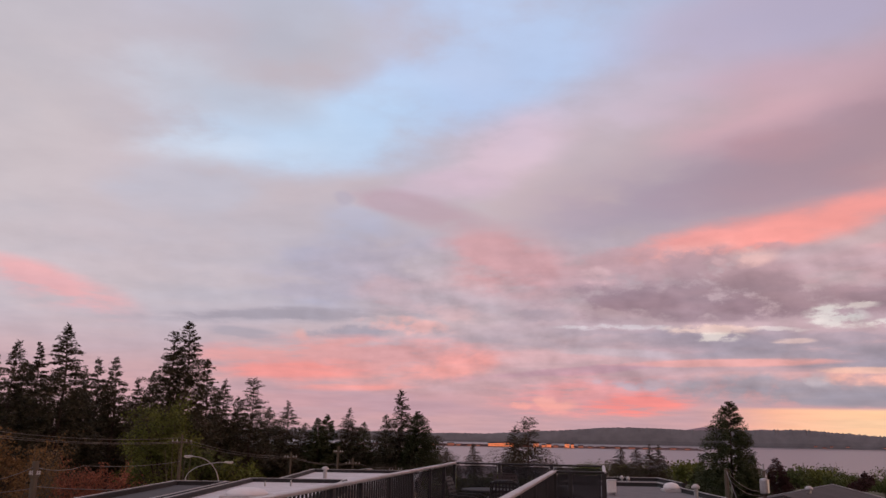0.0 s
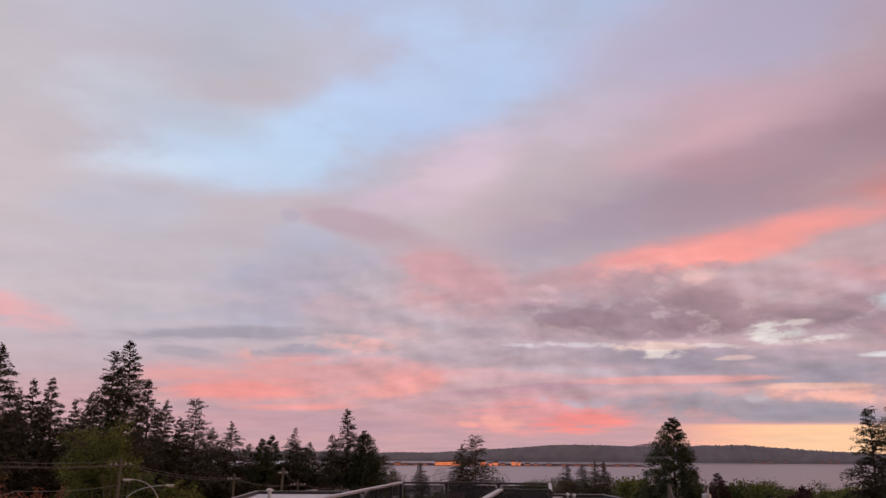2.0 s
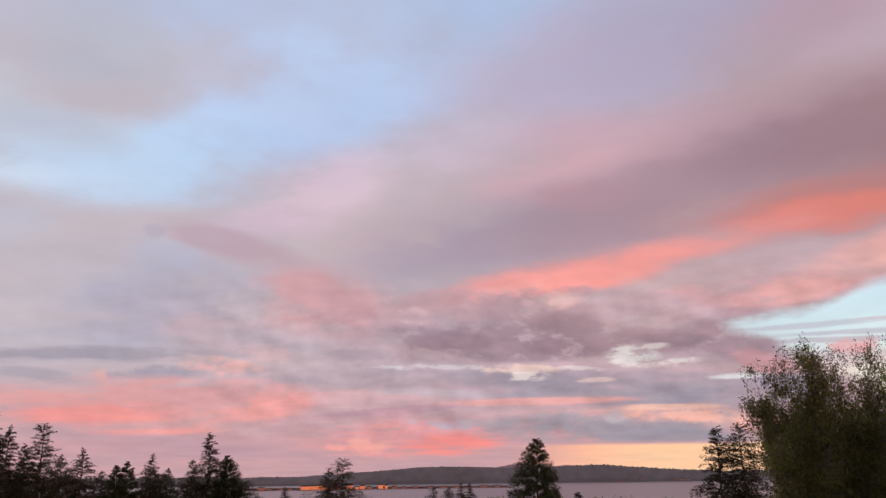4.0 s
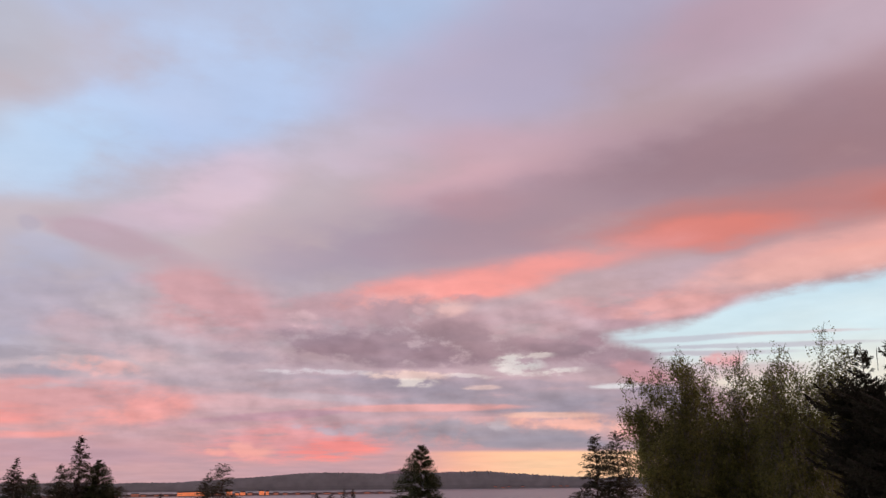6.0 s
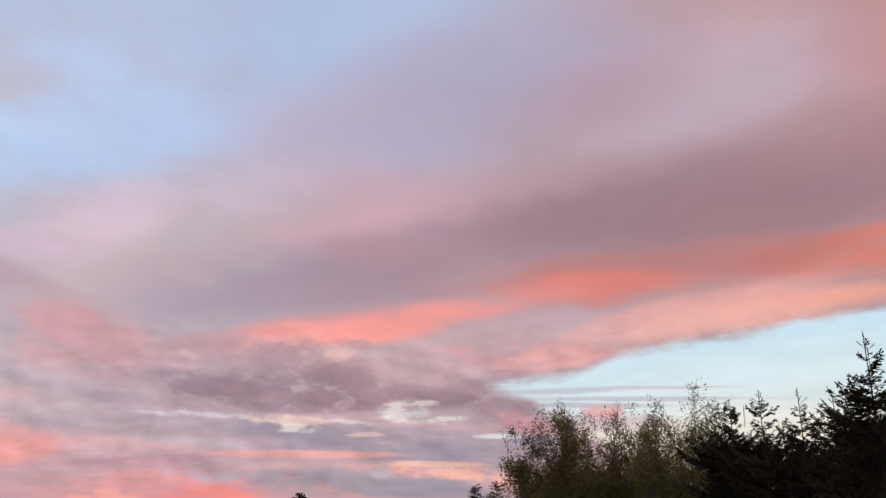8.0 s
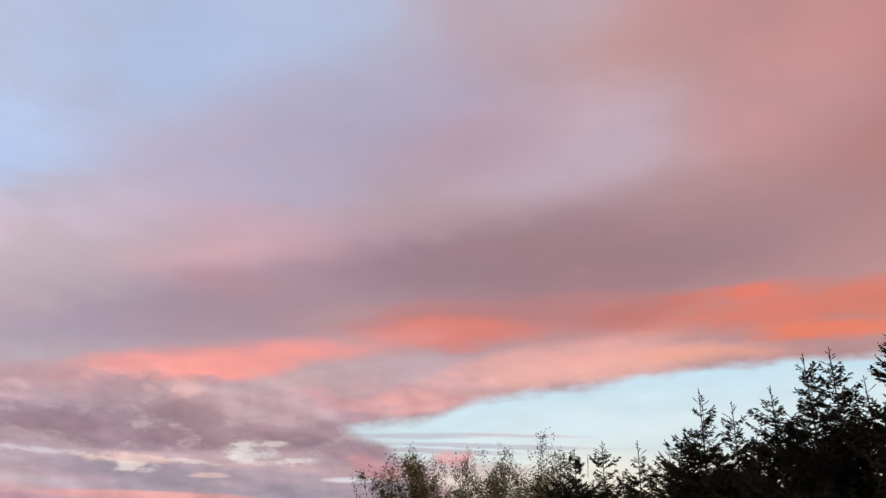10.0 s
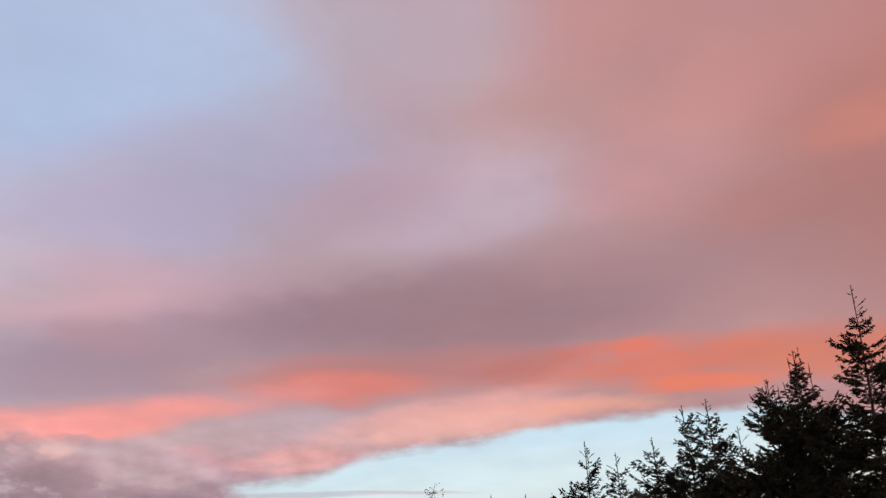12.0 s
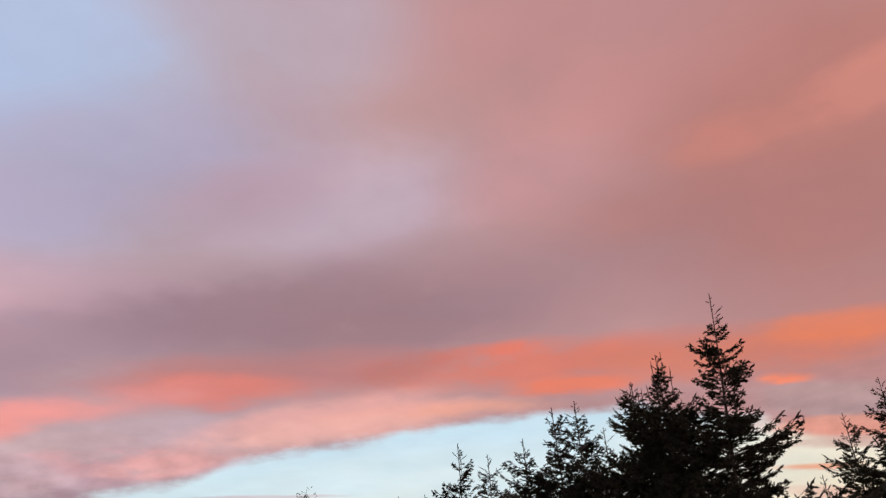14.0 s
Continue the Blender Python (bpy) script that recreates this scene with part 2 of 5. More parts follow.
# slate cloud towards the sunset
cloud(MID, 80.3, 11.2, 4.8, 1.17, -13, (178, 148, 150), 0.9, 0.5, 2.0)
cloud(MID, 79.8, 9.7, 4.9, 0.62, -8, (222, 152, 134), 0.8, 0.5, 2.0)
cloud(MID, 77.6, 13.1, 1.7, 0.35, -5, (244, 138, 106), 0.85, 0.5, 2.0)
cloud(BAR, 79.8, 8.8, 3.5, 0.35, -7, (204, 174, 164), 0.7, 0.5, 1.76)
cloud(BAR, 78.1, 7.5, 2.4, 0.19, -6, (240, 166, 132), 0.85, 0.5, 1.6)
cloud(BAR, 79.3, 5.7, 3.1, 0.39, -11, (226, 172, 158), 0.6, 0.5, 1.6)
# mauve haze behind the cumulus over the bay
cloud(MID, 16.6, 8.1, 17.5, 3.11, -6, (192, 166, 176), 0.75, 0.6, 1.4)
cloud(MID, 4.8, 11.6, 4.0, 2.02, -11, (204, 156, 162), 0.85, 0.6, 2.0)
cloud(MID, -3.1, 9.1, 2.5, 1.17, -16, (196, 168, 176), 0.6, 0.6, 2.0)
cloud(MID, -1.4, 15.2, 4.2, 0.86, -13, (184, 152, 166), 0.6, 0.6, 2.2)
cloud(MID, -7.0, 15.8, 0.7, 0.43, -4, (172, 164, 184), 0.45, 0.6, 2.0)
cloud(MID, -25.1, 8.6, 4.1, 1.01, -15, (236, 170, 174), 0.7, 0.6, 2.0)
# rows of low cloud over the water
cloud(BAR, 20.3, 6.0, 15.5, 0.86, -2, (166, 152, 166), 0.85, 0.5, 1.92)
cloud(BAR, 6.0, 6.7, 6.6, 0.54, -2, (190, 170, 180), 0.7, 0.5, 1.92)
cloud(BAR, 25.0, 5.2, 8.8, 0.70, -3, (160, 150, 164), 0.85, 0.5, 1.92)
cloud(BAR, 35.6, 5.0, 2.5, 0.78, -17, (162, 152, 168), 0.85, 0.5, 1.76)
cloud(BAR, -9.5, 7.7, 8.9, 0.47, 3, (168, 158, 170), 0.9, 0.45, 1.92)
cloud(BAR, -12.9, 6.3, 2.4, 0.39, -5, (172, 162, 174), 0.85, 0.45, 1.92)
cloud(PUFF, -6.2, 6.7, 3.3, 0.43, 4, (164, 156, 170), 0.9, 0.45, 2.04)
cloud(PUFF, -9.8, 6.5, 0.7, 0.35, -20, (228, 172, 168), 0.6, 0.5, 2.04)
cloud(PUFF, -2.3, 7.2, 2.8, 0.51, -6, (228, 178, 178), 0.85, 0.45, 2.38)
cloud(PUFF, 0.5, 8.2, 1.9, 0.54, -7, (206, 174, 180), 0.7, 0.45, 2.38)
cloud(BAR, 7.9, 5.2, 8.4, 0.47, 3, (206, 170, 178), 0.7, 0.5, 1.92)
cloud(MID, -6.2, 4.8, 9.5, 1.40, 2, (222, 158, 158), 0.8, 0.5, 2.0)
cloud(BAR, -9.7, 4.1, 4.0, 0.62, 1, (244, 150, 144), 0.75, 0.55, 1.76)
cloud(PUFF, 1.1, 4.6, 2.5, 0.93, 12, (242, 160, 154), 0.6, 0.45, 2.04)
cloud(BAR, -5.6, 3.0, 3.6, 0.23, 2, (244, 158, 152), 0.7, 0.5, 1.6)
cloud(BAR, -4.2, 1.9, 9.0, 0.78, -0, (196, 156, 166), 0.8, 0.6, 1.6)
cloud(BAR, 9.4, 4.3, 6.9, 0.27, 5, (190, 150, 164), 0.85, 0.45, 1.76)
cloud(BAR, 18.2, 4.8, 6.5, 0.23, 0, (226, 166, 164), 0.9, 0.45, 1.92)
cloud(BAR, 21.0, 4.0, 4.7, 0.23, -1, (216, 170, 172), 0.75, 0.5, 1.92)
cloud(BAR, 12.1, 5.5, 3.5, 0.31, -3, (188, 176, 188), 0.7, 0.5, 1.92)
cloud(MID, 10.7, 2.6, 5.9, 1.17, 2, (226, 154, 156), 0.8, 0.5, 2.2)
cloud(MID, 13.3, 2.1, 2.9, 0.62, 3, (248, 142, 136), 0.8, 0.5, 2.2)
cloud(PUFF, 13.8, 3.5, 2.9, 0.31, -1, (184, 168, 180), 0.85, 0.45, 2.21)
cloud(PUFF, 7.9, 2.0, 1.2, 0.51, 0, (244, 172, 160), 0.65, 0.45, 2.21)
cloud(PUFF, 5.5, 2.0, 0.7, 0.23, 0, (240, 168, 160), 0.7, 0.45, 2.21)
cloud(PUFF, 23.8, 2.9, 7.2, 0.97, -2, (162, 152, 164), 0.95, 0.45, 2.21, 2.0)
cloud(PUFF, 24.1, 3.7, 0.9, 0.47, -13, (190, 178, 186), 0.7, 0.45, 2.21)
cloud(PUFF, 29.3, 3.7, 4.3, 0.58, -4, (238, 178, 164), 0.9, 0.45, 2.21)
cloud(BAR, 27.8, 4.2, 2.7, 0.19, -1, (250, 196, 176), 0.7, 0.5, 1.76)
cloud(PUFF, 27.6, 2.6, 3.4, 0.54, -4, (158, 148, 160), 0.85, 0.45, 2.04, 1.9)
cloud(BAR, 34.1, 2.7, 3.7, 0.47, -1, (226, 168, 162), 0.7, 0.5, 1.76)
# the cumulus with lumpy tops and a flat shaded base
cloud(PUFF, 12.7, 11.0, 4.0, 1.32, 6, (192, 156, 164), 0.8, 0.45, 2.72)
cloud(PUFF, 19.6, 10.9, 3.8, 1.17, -8, (176, 146, 156), 0.85, 0.45, 2.72)
cloud(PUFF, 16.9, 8.7, 8.2, 1.32, -2, (160, 136, 148), 0.97, 0.45, 2.72, 7.4)
cloud(PUFF, 21.4, 9.4, 4.1, 1.01, -6, (160, 134, 144), 0.9, 0.45, 2.72)
cloud(PUFF, 22.2, 12.1, 1.3, 0.35, -4, (176, 148, 158), 0.7, 0.45, 2.55)
cloud(PUFF, 13.8, 8.9, 2.4, 0.54, -1, (150, 126, 138), 0.8, 0.45, 2.55)
cloud(PUFF, 20.9, 8.4, 3.0, 0.47, -5, (148, 124, 136), 0.8, 0.45, 2.55)
cloud(PUFF, 10.7, 10.7, 1.2, 0.54, -7, (212, 176, 182), 0.85, 0.45, 2.55)
cloud(PUFF, 18.7, 11.2, 0.6, 0.43, -23, (202, 168, 174), 0.7, 0.45, 2.55)
cloud(PUFF, 20.9, 11.6, 1.4, 0.54, 2, (244, 200, 194), 0.55, 0.6, 2.38)
cloud(PUFF, 6.8, 8.1, 2.0, 0.39, -1, (172, 154, 166), 0.8, 0.45, 2.55)
cloud(PUFF, 11.6, 8.1, 1.0, 0.31, -9, (190, 166, 174), 0.6, 0.45, 2.55)
cloud(PUFF, 30.6, 8.2, 4.5, 0.93, -10, (166, 138, 148), 0.97, 0.45, 2.55)
cloud(PUFF, 31.0, 9.1, 1.0, 0.62, -9, (172, 140, 150), 0.9, 0.45, 2.55)
cloud(PUFF, 28.9, 8.5, 2.1, 0.43, -6, (150, 126, 136), 0.75, 0.45, 2.55)
cloud(PUFF, 34.0, 6.8, 1.9, 0.51, -14, (196, 146, 152), 0.85, 0.45, 2.04)
cloud(PUFF, 28.8, 10.2, 2.4, 0.62, 0, (198, 168, 176), 0.7, 0.45, 2.38)
# bright gaps in the cloud
cloud(GAP, 12.1, 7.2, 3.5, 0.18, -1, (222, 212, 218), 0.59, 0.55, 2.88)
cloud(GAP, 18.1, 7.0, 2.5, 0.27, 0, (248, 214, 202), 0.63, 0.55, 3.36)
cloud(GAP, 18.5, 6.5, 1.3, 0.27, 0, (246, 230, 220), 0.63, 0.55, 3.36)
cloud(GAP, 22.4, 6.9, 1.5, 0.14, -4, (226, 214, 214), 0.53, 0.55, 2.88)
cloud(GAP, 25.6, 7.6, 1.5, 0.58, -4, (236, 232, 228), 0.64, 0.55, 3.36)
cloud(GAP, 28.5, 7.1, 1.4, 0.23, 4, (236, 228, 224), 0.59, 0.55, 3.36)
cloud(GAP, 26.8, 8.2, 1.1, 0.16, 0, (240, 228, 222), 0.53, 0.55, 2.88)
cloud(BAR, 32.1, 6.0, 1.5, 0.18, 0, (222, 222, 228), 0.85, 0.45, 2.56)
cloud(BAR, 23.1, 6.1, 1.1, 0.16, 0, (226, 196, 192), 0.7, 0.45, 2.56)
# the strip of bright air under the cloud's flat base
strip = wmath("MULTIPLY", wsmooth(wmath("ADD", rise_deg, wmath("MULTIPLY", drift.outputs["Fac"], 0.5)), 2.25, 2.0), wsmooth(turn_deg, 16.0, 22.5))
strip = wmath("MULTIPLY", strip, wsmooth(turn_deg, 38.0, 32.0))
sky = wmix(strip, sky, wmix(wsmooth(turn_deg, 18.0, 28.0), lin(248, 180, 158), lin(254, 204, 164)))
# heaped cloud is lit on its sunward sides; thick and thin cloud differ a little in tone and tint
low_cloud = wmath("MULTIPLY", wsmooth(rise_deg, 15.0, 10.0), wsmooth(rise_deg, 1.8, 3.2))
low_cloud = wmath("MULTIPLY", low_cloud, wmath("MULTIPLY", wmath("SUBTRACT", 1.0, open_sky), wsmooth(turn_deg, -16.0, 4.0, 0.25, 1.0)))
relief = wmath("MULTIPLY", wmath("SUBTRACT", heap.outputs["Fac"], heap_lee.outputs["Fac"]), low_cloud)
weave = wmath("ADD", wmath("MULTIPLY", wmath("SUBTRACT", fray.outputs["Fac"], 0.5), 0.28), wmath("MULTIPLY", wmath("SUBTRACT", bank.outputs["Fac"], 0.5), 0.22))
bars = wmath("MULTIPLY", wmath("SUBTRACT", streak.outputs["Fac"], 0.5), wmath("MULTIPLY", low_cloud, 0.18))
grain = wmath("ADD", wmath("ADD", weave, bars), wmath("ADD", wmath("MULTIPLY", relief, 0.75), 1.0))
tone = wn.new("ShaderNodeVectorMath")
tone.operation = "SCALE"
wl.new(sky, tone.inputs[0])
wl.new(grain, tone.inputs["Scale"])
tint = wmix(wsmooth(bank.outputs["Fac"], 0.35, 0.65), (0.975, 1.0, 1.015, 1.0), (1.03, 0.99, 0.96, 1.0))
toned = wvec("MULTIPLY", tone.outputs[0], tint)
back = wn.new("ShaderNodeBackground")
wl.new(toned, back.inputs["Color"])
back.inputs["Strength"].default_value = 1.02
out = wn.new("ShaderNodeOutputWorld")
wl.new(back.outputs[0], out.inputs[0])

sun = new("sun", bpy.data.lights.new("sun", "SUN"))
sun.data.energy, sun.data.angle, sun.data.color = 0.5, radians(12), (1.0, 0.62, 0.42)
sun.matrix_world = look((0, 0, 200), Vector((0, 0, 200)) - Vector((math.sin(radians(95)), math.cos(radians(95)), 0.07)) * 10)
scene.view_settings.exposure = 0.0


# ---- materials ----
def material(name, rgb, rough=0.8, metal=0.0, scale=6.0, vary=0.35, bump=0.3, second=None, stretch=(1, 1, 1), spread=0.0):
    """A surface with grain and stains at two sizes, and a little difference from piece to piece."""
    m = bpy.data.materials.new(name)
    m.use_nodes = True
    n, l = m.node_tree.nodes, m.node_tree.links
    b = n["Principled BSDF"]
    b.inputs["Roughness"].default_value = rough
    b.inputs["Metallic"].default_value = metal
    tc = n.new("ShaderNodeTexCoord")
    mp = n.new("ShaderNodeMapping")
    mp.inputs["Scale"].default_value = stretch
    l.new(tc.outputs["Object"], mp.inputs["Vector"])
    fine = n.new("ShaderNodeTexNoise")
    fine.inputs["Scale"].default_value = scale
    fine.inputs["Detail"].default_value = 6
    wide = n.new("ShaderNodeTexNoise")
    wide.inputs["Scale"].default_value = scale * 0.13
    wide.inputs["Detail"].default_value = 3
    for t in (fine, wide):
        l.new(mp.outputs[0], t.inputs["Vector"])
    add = n.new("ShaderNodeMath")
    add.operation = "ADD"
    l.new(fine.outputs["Fac"], add.inputs[0])
    l.new(wide.outputs["Fac"], add.inputs[1])
    info = n.new("ShaderNodeObjectInfo")
    rnd = n.new("ShaderNodeMath")
    rnd.operation = "MULTIPLY_ADD"
    l.new(info.outputs["Random"], rnd.inputs[0])
    rnd.inputs[1].default_value = spread
    l.new(add.outputs[0], rnd.inputs[2])
    ramp = n.new("ShaderNodeMapRange")
    l.new(rnd.outputs[0], ramp.inputs[0])
    ramp.inputs[1].default_value, ramp.inputs[2].default_value = 0.65, 1.35 + spread
    mix = n.new("ShaderNodeMix")
    mix.data_type = "RGBA"
    l.new(ramp.outputs[0], mix.inputs[0])
    mix.inputs[6].default_value = (*[c * (1 - vary) for c in rgb], 1)
    mix.inputs[7].default_value = (*(second or [min(1, c * (1 + vary)) for c in rgb]), 1)
    l.new(mix.outputs[2], b.inputs["Base Color"])
    if bump:
        bp = n.new("ShaderNodeBump")
        bp.inputs["Strength"].default_value = bump
        bp.inputs["Distance"].default_value = 0.02
        l.new(fine.outputs["Fac"], bp.inputs["Height"])
        l.new(bp.outputs[0], b.inputs["Normal"])
    return m


def foliage(name, rgb, second, scale=0.5, thin=0.35):
    """Leaves or needles: colour differs from spray to spray and over the crown; some light comes through."""
    m = material(name, rgb, 0.75, 0, scale, 0.35, 0.0, second, spread=0.3)
    n, l = m.node_tree.nodes, m.node_tree.links
    b = n["Principled BSDF"]
    geo = n.new("ShaderNodeNewGeometry")
    mix0 = b.inputs["Base Color"].links[0].from_node
    hsv = n.new("ShaderNodeHueSaturation")
    mr = n.new("ShaderNodeMapRange")
    l.new(geo.outputs["Random Per Island"], mr.inputs[0])
    mr.inputs[3].default_value, mr.inputs[4].default_value = 0.55, 1.45
    l.new(mr.outputs[0], hsv.inputs["Value"])
    l.new(mix0.outputs[2], hsv.inputs["Color"])
    l.new(hsv.outputs[0], b.inputs["Base Color"])
    tr = n.new("ShaderNodeBsdfTranslucent")
    l.new(hsv.outputs[0], tr.inputs["Color"])
    ms = n.new("ShaderNodeMixShader")
    ms.inputs[0].default_value = thin
    o = n["Material Output"]
    l.new(b.outputs[0], ms.inputs[1])
    l.new(tr.outputs[0], ms.inputs[2])
    l.new(ms.outputs[0], o.inputs[0])
    return m


def glass(name, rgb, clear_part):
    m = bpy.data.materials.new(name)
    m.use_nodes = True
    n, l = m.node_tree.nodes, m.node_tree.links
    b = n["Principled BSDF"]
    b.inputs["Base Color"].default_value = (*rgb, 1)
    b.inputs["Roughness"].default_value = 0.08
    b.inputs["Alpha"].default_value = 1 - clear_part
    return m


def lit(name, rgb, power):
    m = bpy.data.materials.new(name)
    m.use_nodes = True
    b = m.node_tree.nodes["Principled BSDF"]
    b.inputs["Base Color"].default_value = (0.3, 0.2, 0.15, 1)
    b.inputs["Roughness"].default_value = 0.2
    b.inputs["Emission Color"].default_value = (*rgb, 1)
    b.inputs["Emission Strength"].default_value = power
    return m


M_BARK = material("bark", (0.07, 0.05, 0.04), 0.9, 0, 9, 0.5, 0.8, stretch=(1, 1, 0.25))
M_BIRCH = material("birch_bark", (0.16, 0.14, 0.12), 0.8, 0, 7, 0.5, 0.4, stretch=(0.5, 0.5, 2))
M_NEEDLE = foliage("conifer_needles", (0.055, 0.052, 0.030), (0.105, 0.092, 0.052), 0.5, 0.2)
M_SPRUCE = foliage("spruce_needles", (0.026, 0.028, 0.016), (0.055, 0.052, 0.028), 1.0, 0.1)
M_CEDAR = foliage("cedar_sprays", (0.040, 0.056, 0.022), (0.080, 0.098, 0.036), 0.5, 0.2)
M_BIRCHLEAF = foliage("birch_leaves", (0.14, 0.15, 0.042), (0.26, 0.25, 0.075), 0.8, 0.4)
M_WILLOW = foliage("spring_leaves", (0.11, 0.135, 0.030), (0.19, 0.21, 0.045))
M_GREEN = foliage("broad_leaves", (0.080, 0.110, 0.032), (0.15, 0.18, 0.05))
M_RED = foliage("red_spring_leaves", (0.24, 0.080, 0.045), (0.40, 0.15, 0.09))
M_RUST = foliage("rusty_catkins", (0.19, 0.11, 0.045), (0.32, 0.19, 0.08))
M_PURPLE = foliage("dark_red_leaves", (0.045, 0.018, 0.018), (0.08, 0.03, 0.028))
M_GROUND = material("grass_and_soil", (0.06, 0.07, 0.035), 0.95, 0, 0.4, 0.5, 0.4)
# distance haze is mixed into the base colours of hill and mountain
M_HILL = material("hazed_wooded_hillside", (0.155, 0.155, 0.165), 0.95, 0, 0.02, 0.25, 0.0)
M_FARHILL = material("hazy_mountain", (0.36, 0.27, 0.32), 0.95, 0, 0.01, 0.1, 0.0)
M_SPIT = material("sandspit", (0.17, 0.11, 0.11), 0.95, 0, 0.05, 0.3, 0.0)
M_ROOF = material("grey_roof_membrane", (0.60, 0.60, 0.63), 0.75, 0, 1.6, 0.22, 0.2)
M_SHINGLE = material("dark_shingles", (0.05, 0.045, 0.05), 0.9, 0, 5, 0.4, 0.5)
M_SLATE = material("weathered_grey_roof", (0.15, 0.145, 0.155), 0.8, 0, 1.6, 0.25, 0.2)
M_TAR = material("dark_tar_roof", (0.05, 0.047, 0.05), 0.8, 0, 2, 0.3, 0.3)
M_FASCIA = material("dark_metal_fascia", (0.022, 0.022, 0.024), 0.8, 0.0, 4, 0.3, 0.1)
M_PALE = material("pale_metal_flashing", (0.50, 0.48, 0.48), 0.5, 0.1, 5, 0.15, 0.1)
M_STUCCO = material("stucco", (0.45, 0.42, 0.40), 0.9, 0, 8, 0.15, 0.3)
M_WHITE = material("white_paint", (0.75, 0.73, 0.72), 0.5, 0, 5, 0.1, 0.1)
M_RAIL = material("weathered_rail_cap", (0.50, 0.49, 0.49), 0.55, 0.2, 6, 0.25, 0.2)
M_BLACK = material("black_painted_metal", (0.025, 0.023, 0.025), 0.45, 0.2, 9, 0.3, 0.1)
M_DECK = material("deck_boards", (0.20, 0.17, 0.15), 0.8, 0, 5, 0.3, 0.4, stretch=(6, 0.6, 1), spread=0.2)
M_POLE = material("weathered_pole_wood", (0.12, 0.10, 0.075), 0.9, 0, 5, 0.35, 0.6, stretch=(1, 1, 0.15))
M_CABLE = material("cable_sheath", (0.16, 0.15, 0.15), 0.6, 0, 5, 0.2, 0.0)
M_STEEL = material("galvanised_steel", (0.42, 0.41, 0.42), 0.45, 0.6, 6, 0.2, 0.1)
M_SMOKE = glass("smoked_glass", (0.03, 0.03, 0.035), 0.45)
M_DOME = material("white_skylight_plastic", (0.72, 0.70, 0.71), 0.35, 0, 3, 0.08, 0.0)
M_LAMP = material("lamp_lens", (0.75, 0.68, 0.62), 0.3, 0, 6, 0.1, 0.0)
# wall colour carries the orange of low sunlight on the waterfront
M_LITWALL = material("sunset_tinted_cladding", (0.42, 0.26, 0.18), 0.7, 0, 0.3, 0.3, 0.0)
# no lamps behind these panes: emission stands in for sunset glints
M_PANE = lit("sunset_glint_window", (1.0, 0.22, 0.07), 0.9)
M_PANE_DIM = lit("dim_glint_window", (0.9, 0.22, 0.12), 0.35)

M_WATER = bpy.data.materials.new("bay_water")
M_WATER.use_nodes = True
_n, _l = M_WATER.node_tree.nodes, M_WATER.node_tree.links
_b = _n["Principled BSDF"]
_b.inputs["Base Color"].default_value = (0.10, 0.10, 0.12, 1)
_b.inputs["Roughness"].default_value = 0.28
_tc = _n.new("ShaderNodeTexCoord")
_w = _n.new("ShaderNodeTexNoise")
_w.inputs["Scale"].default_value = 0.08
_w.inputs["Detail"].default_value = 8
_l.new(_tc.outputs["Object"], _w.inputs["Vector"])
_bp = _n.new("ShaderNodeBump")
_bp.inputs["Strength"].default_value = 0.35
_bp.inputs["Distance"].default_value = 1.0
_l.new(_w.outputs["Fac"], _bp.inputs["Height"])
_l.new(_bp.outputs[0], _b.inputs["Normal"])


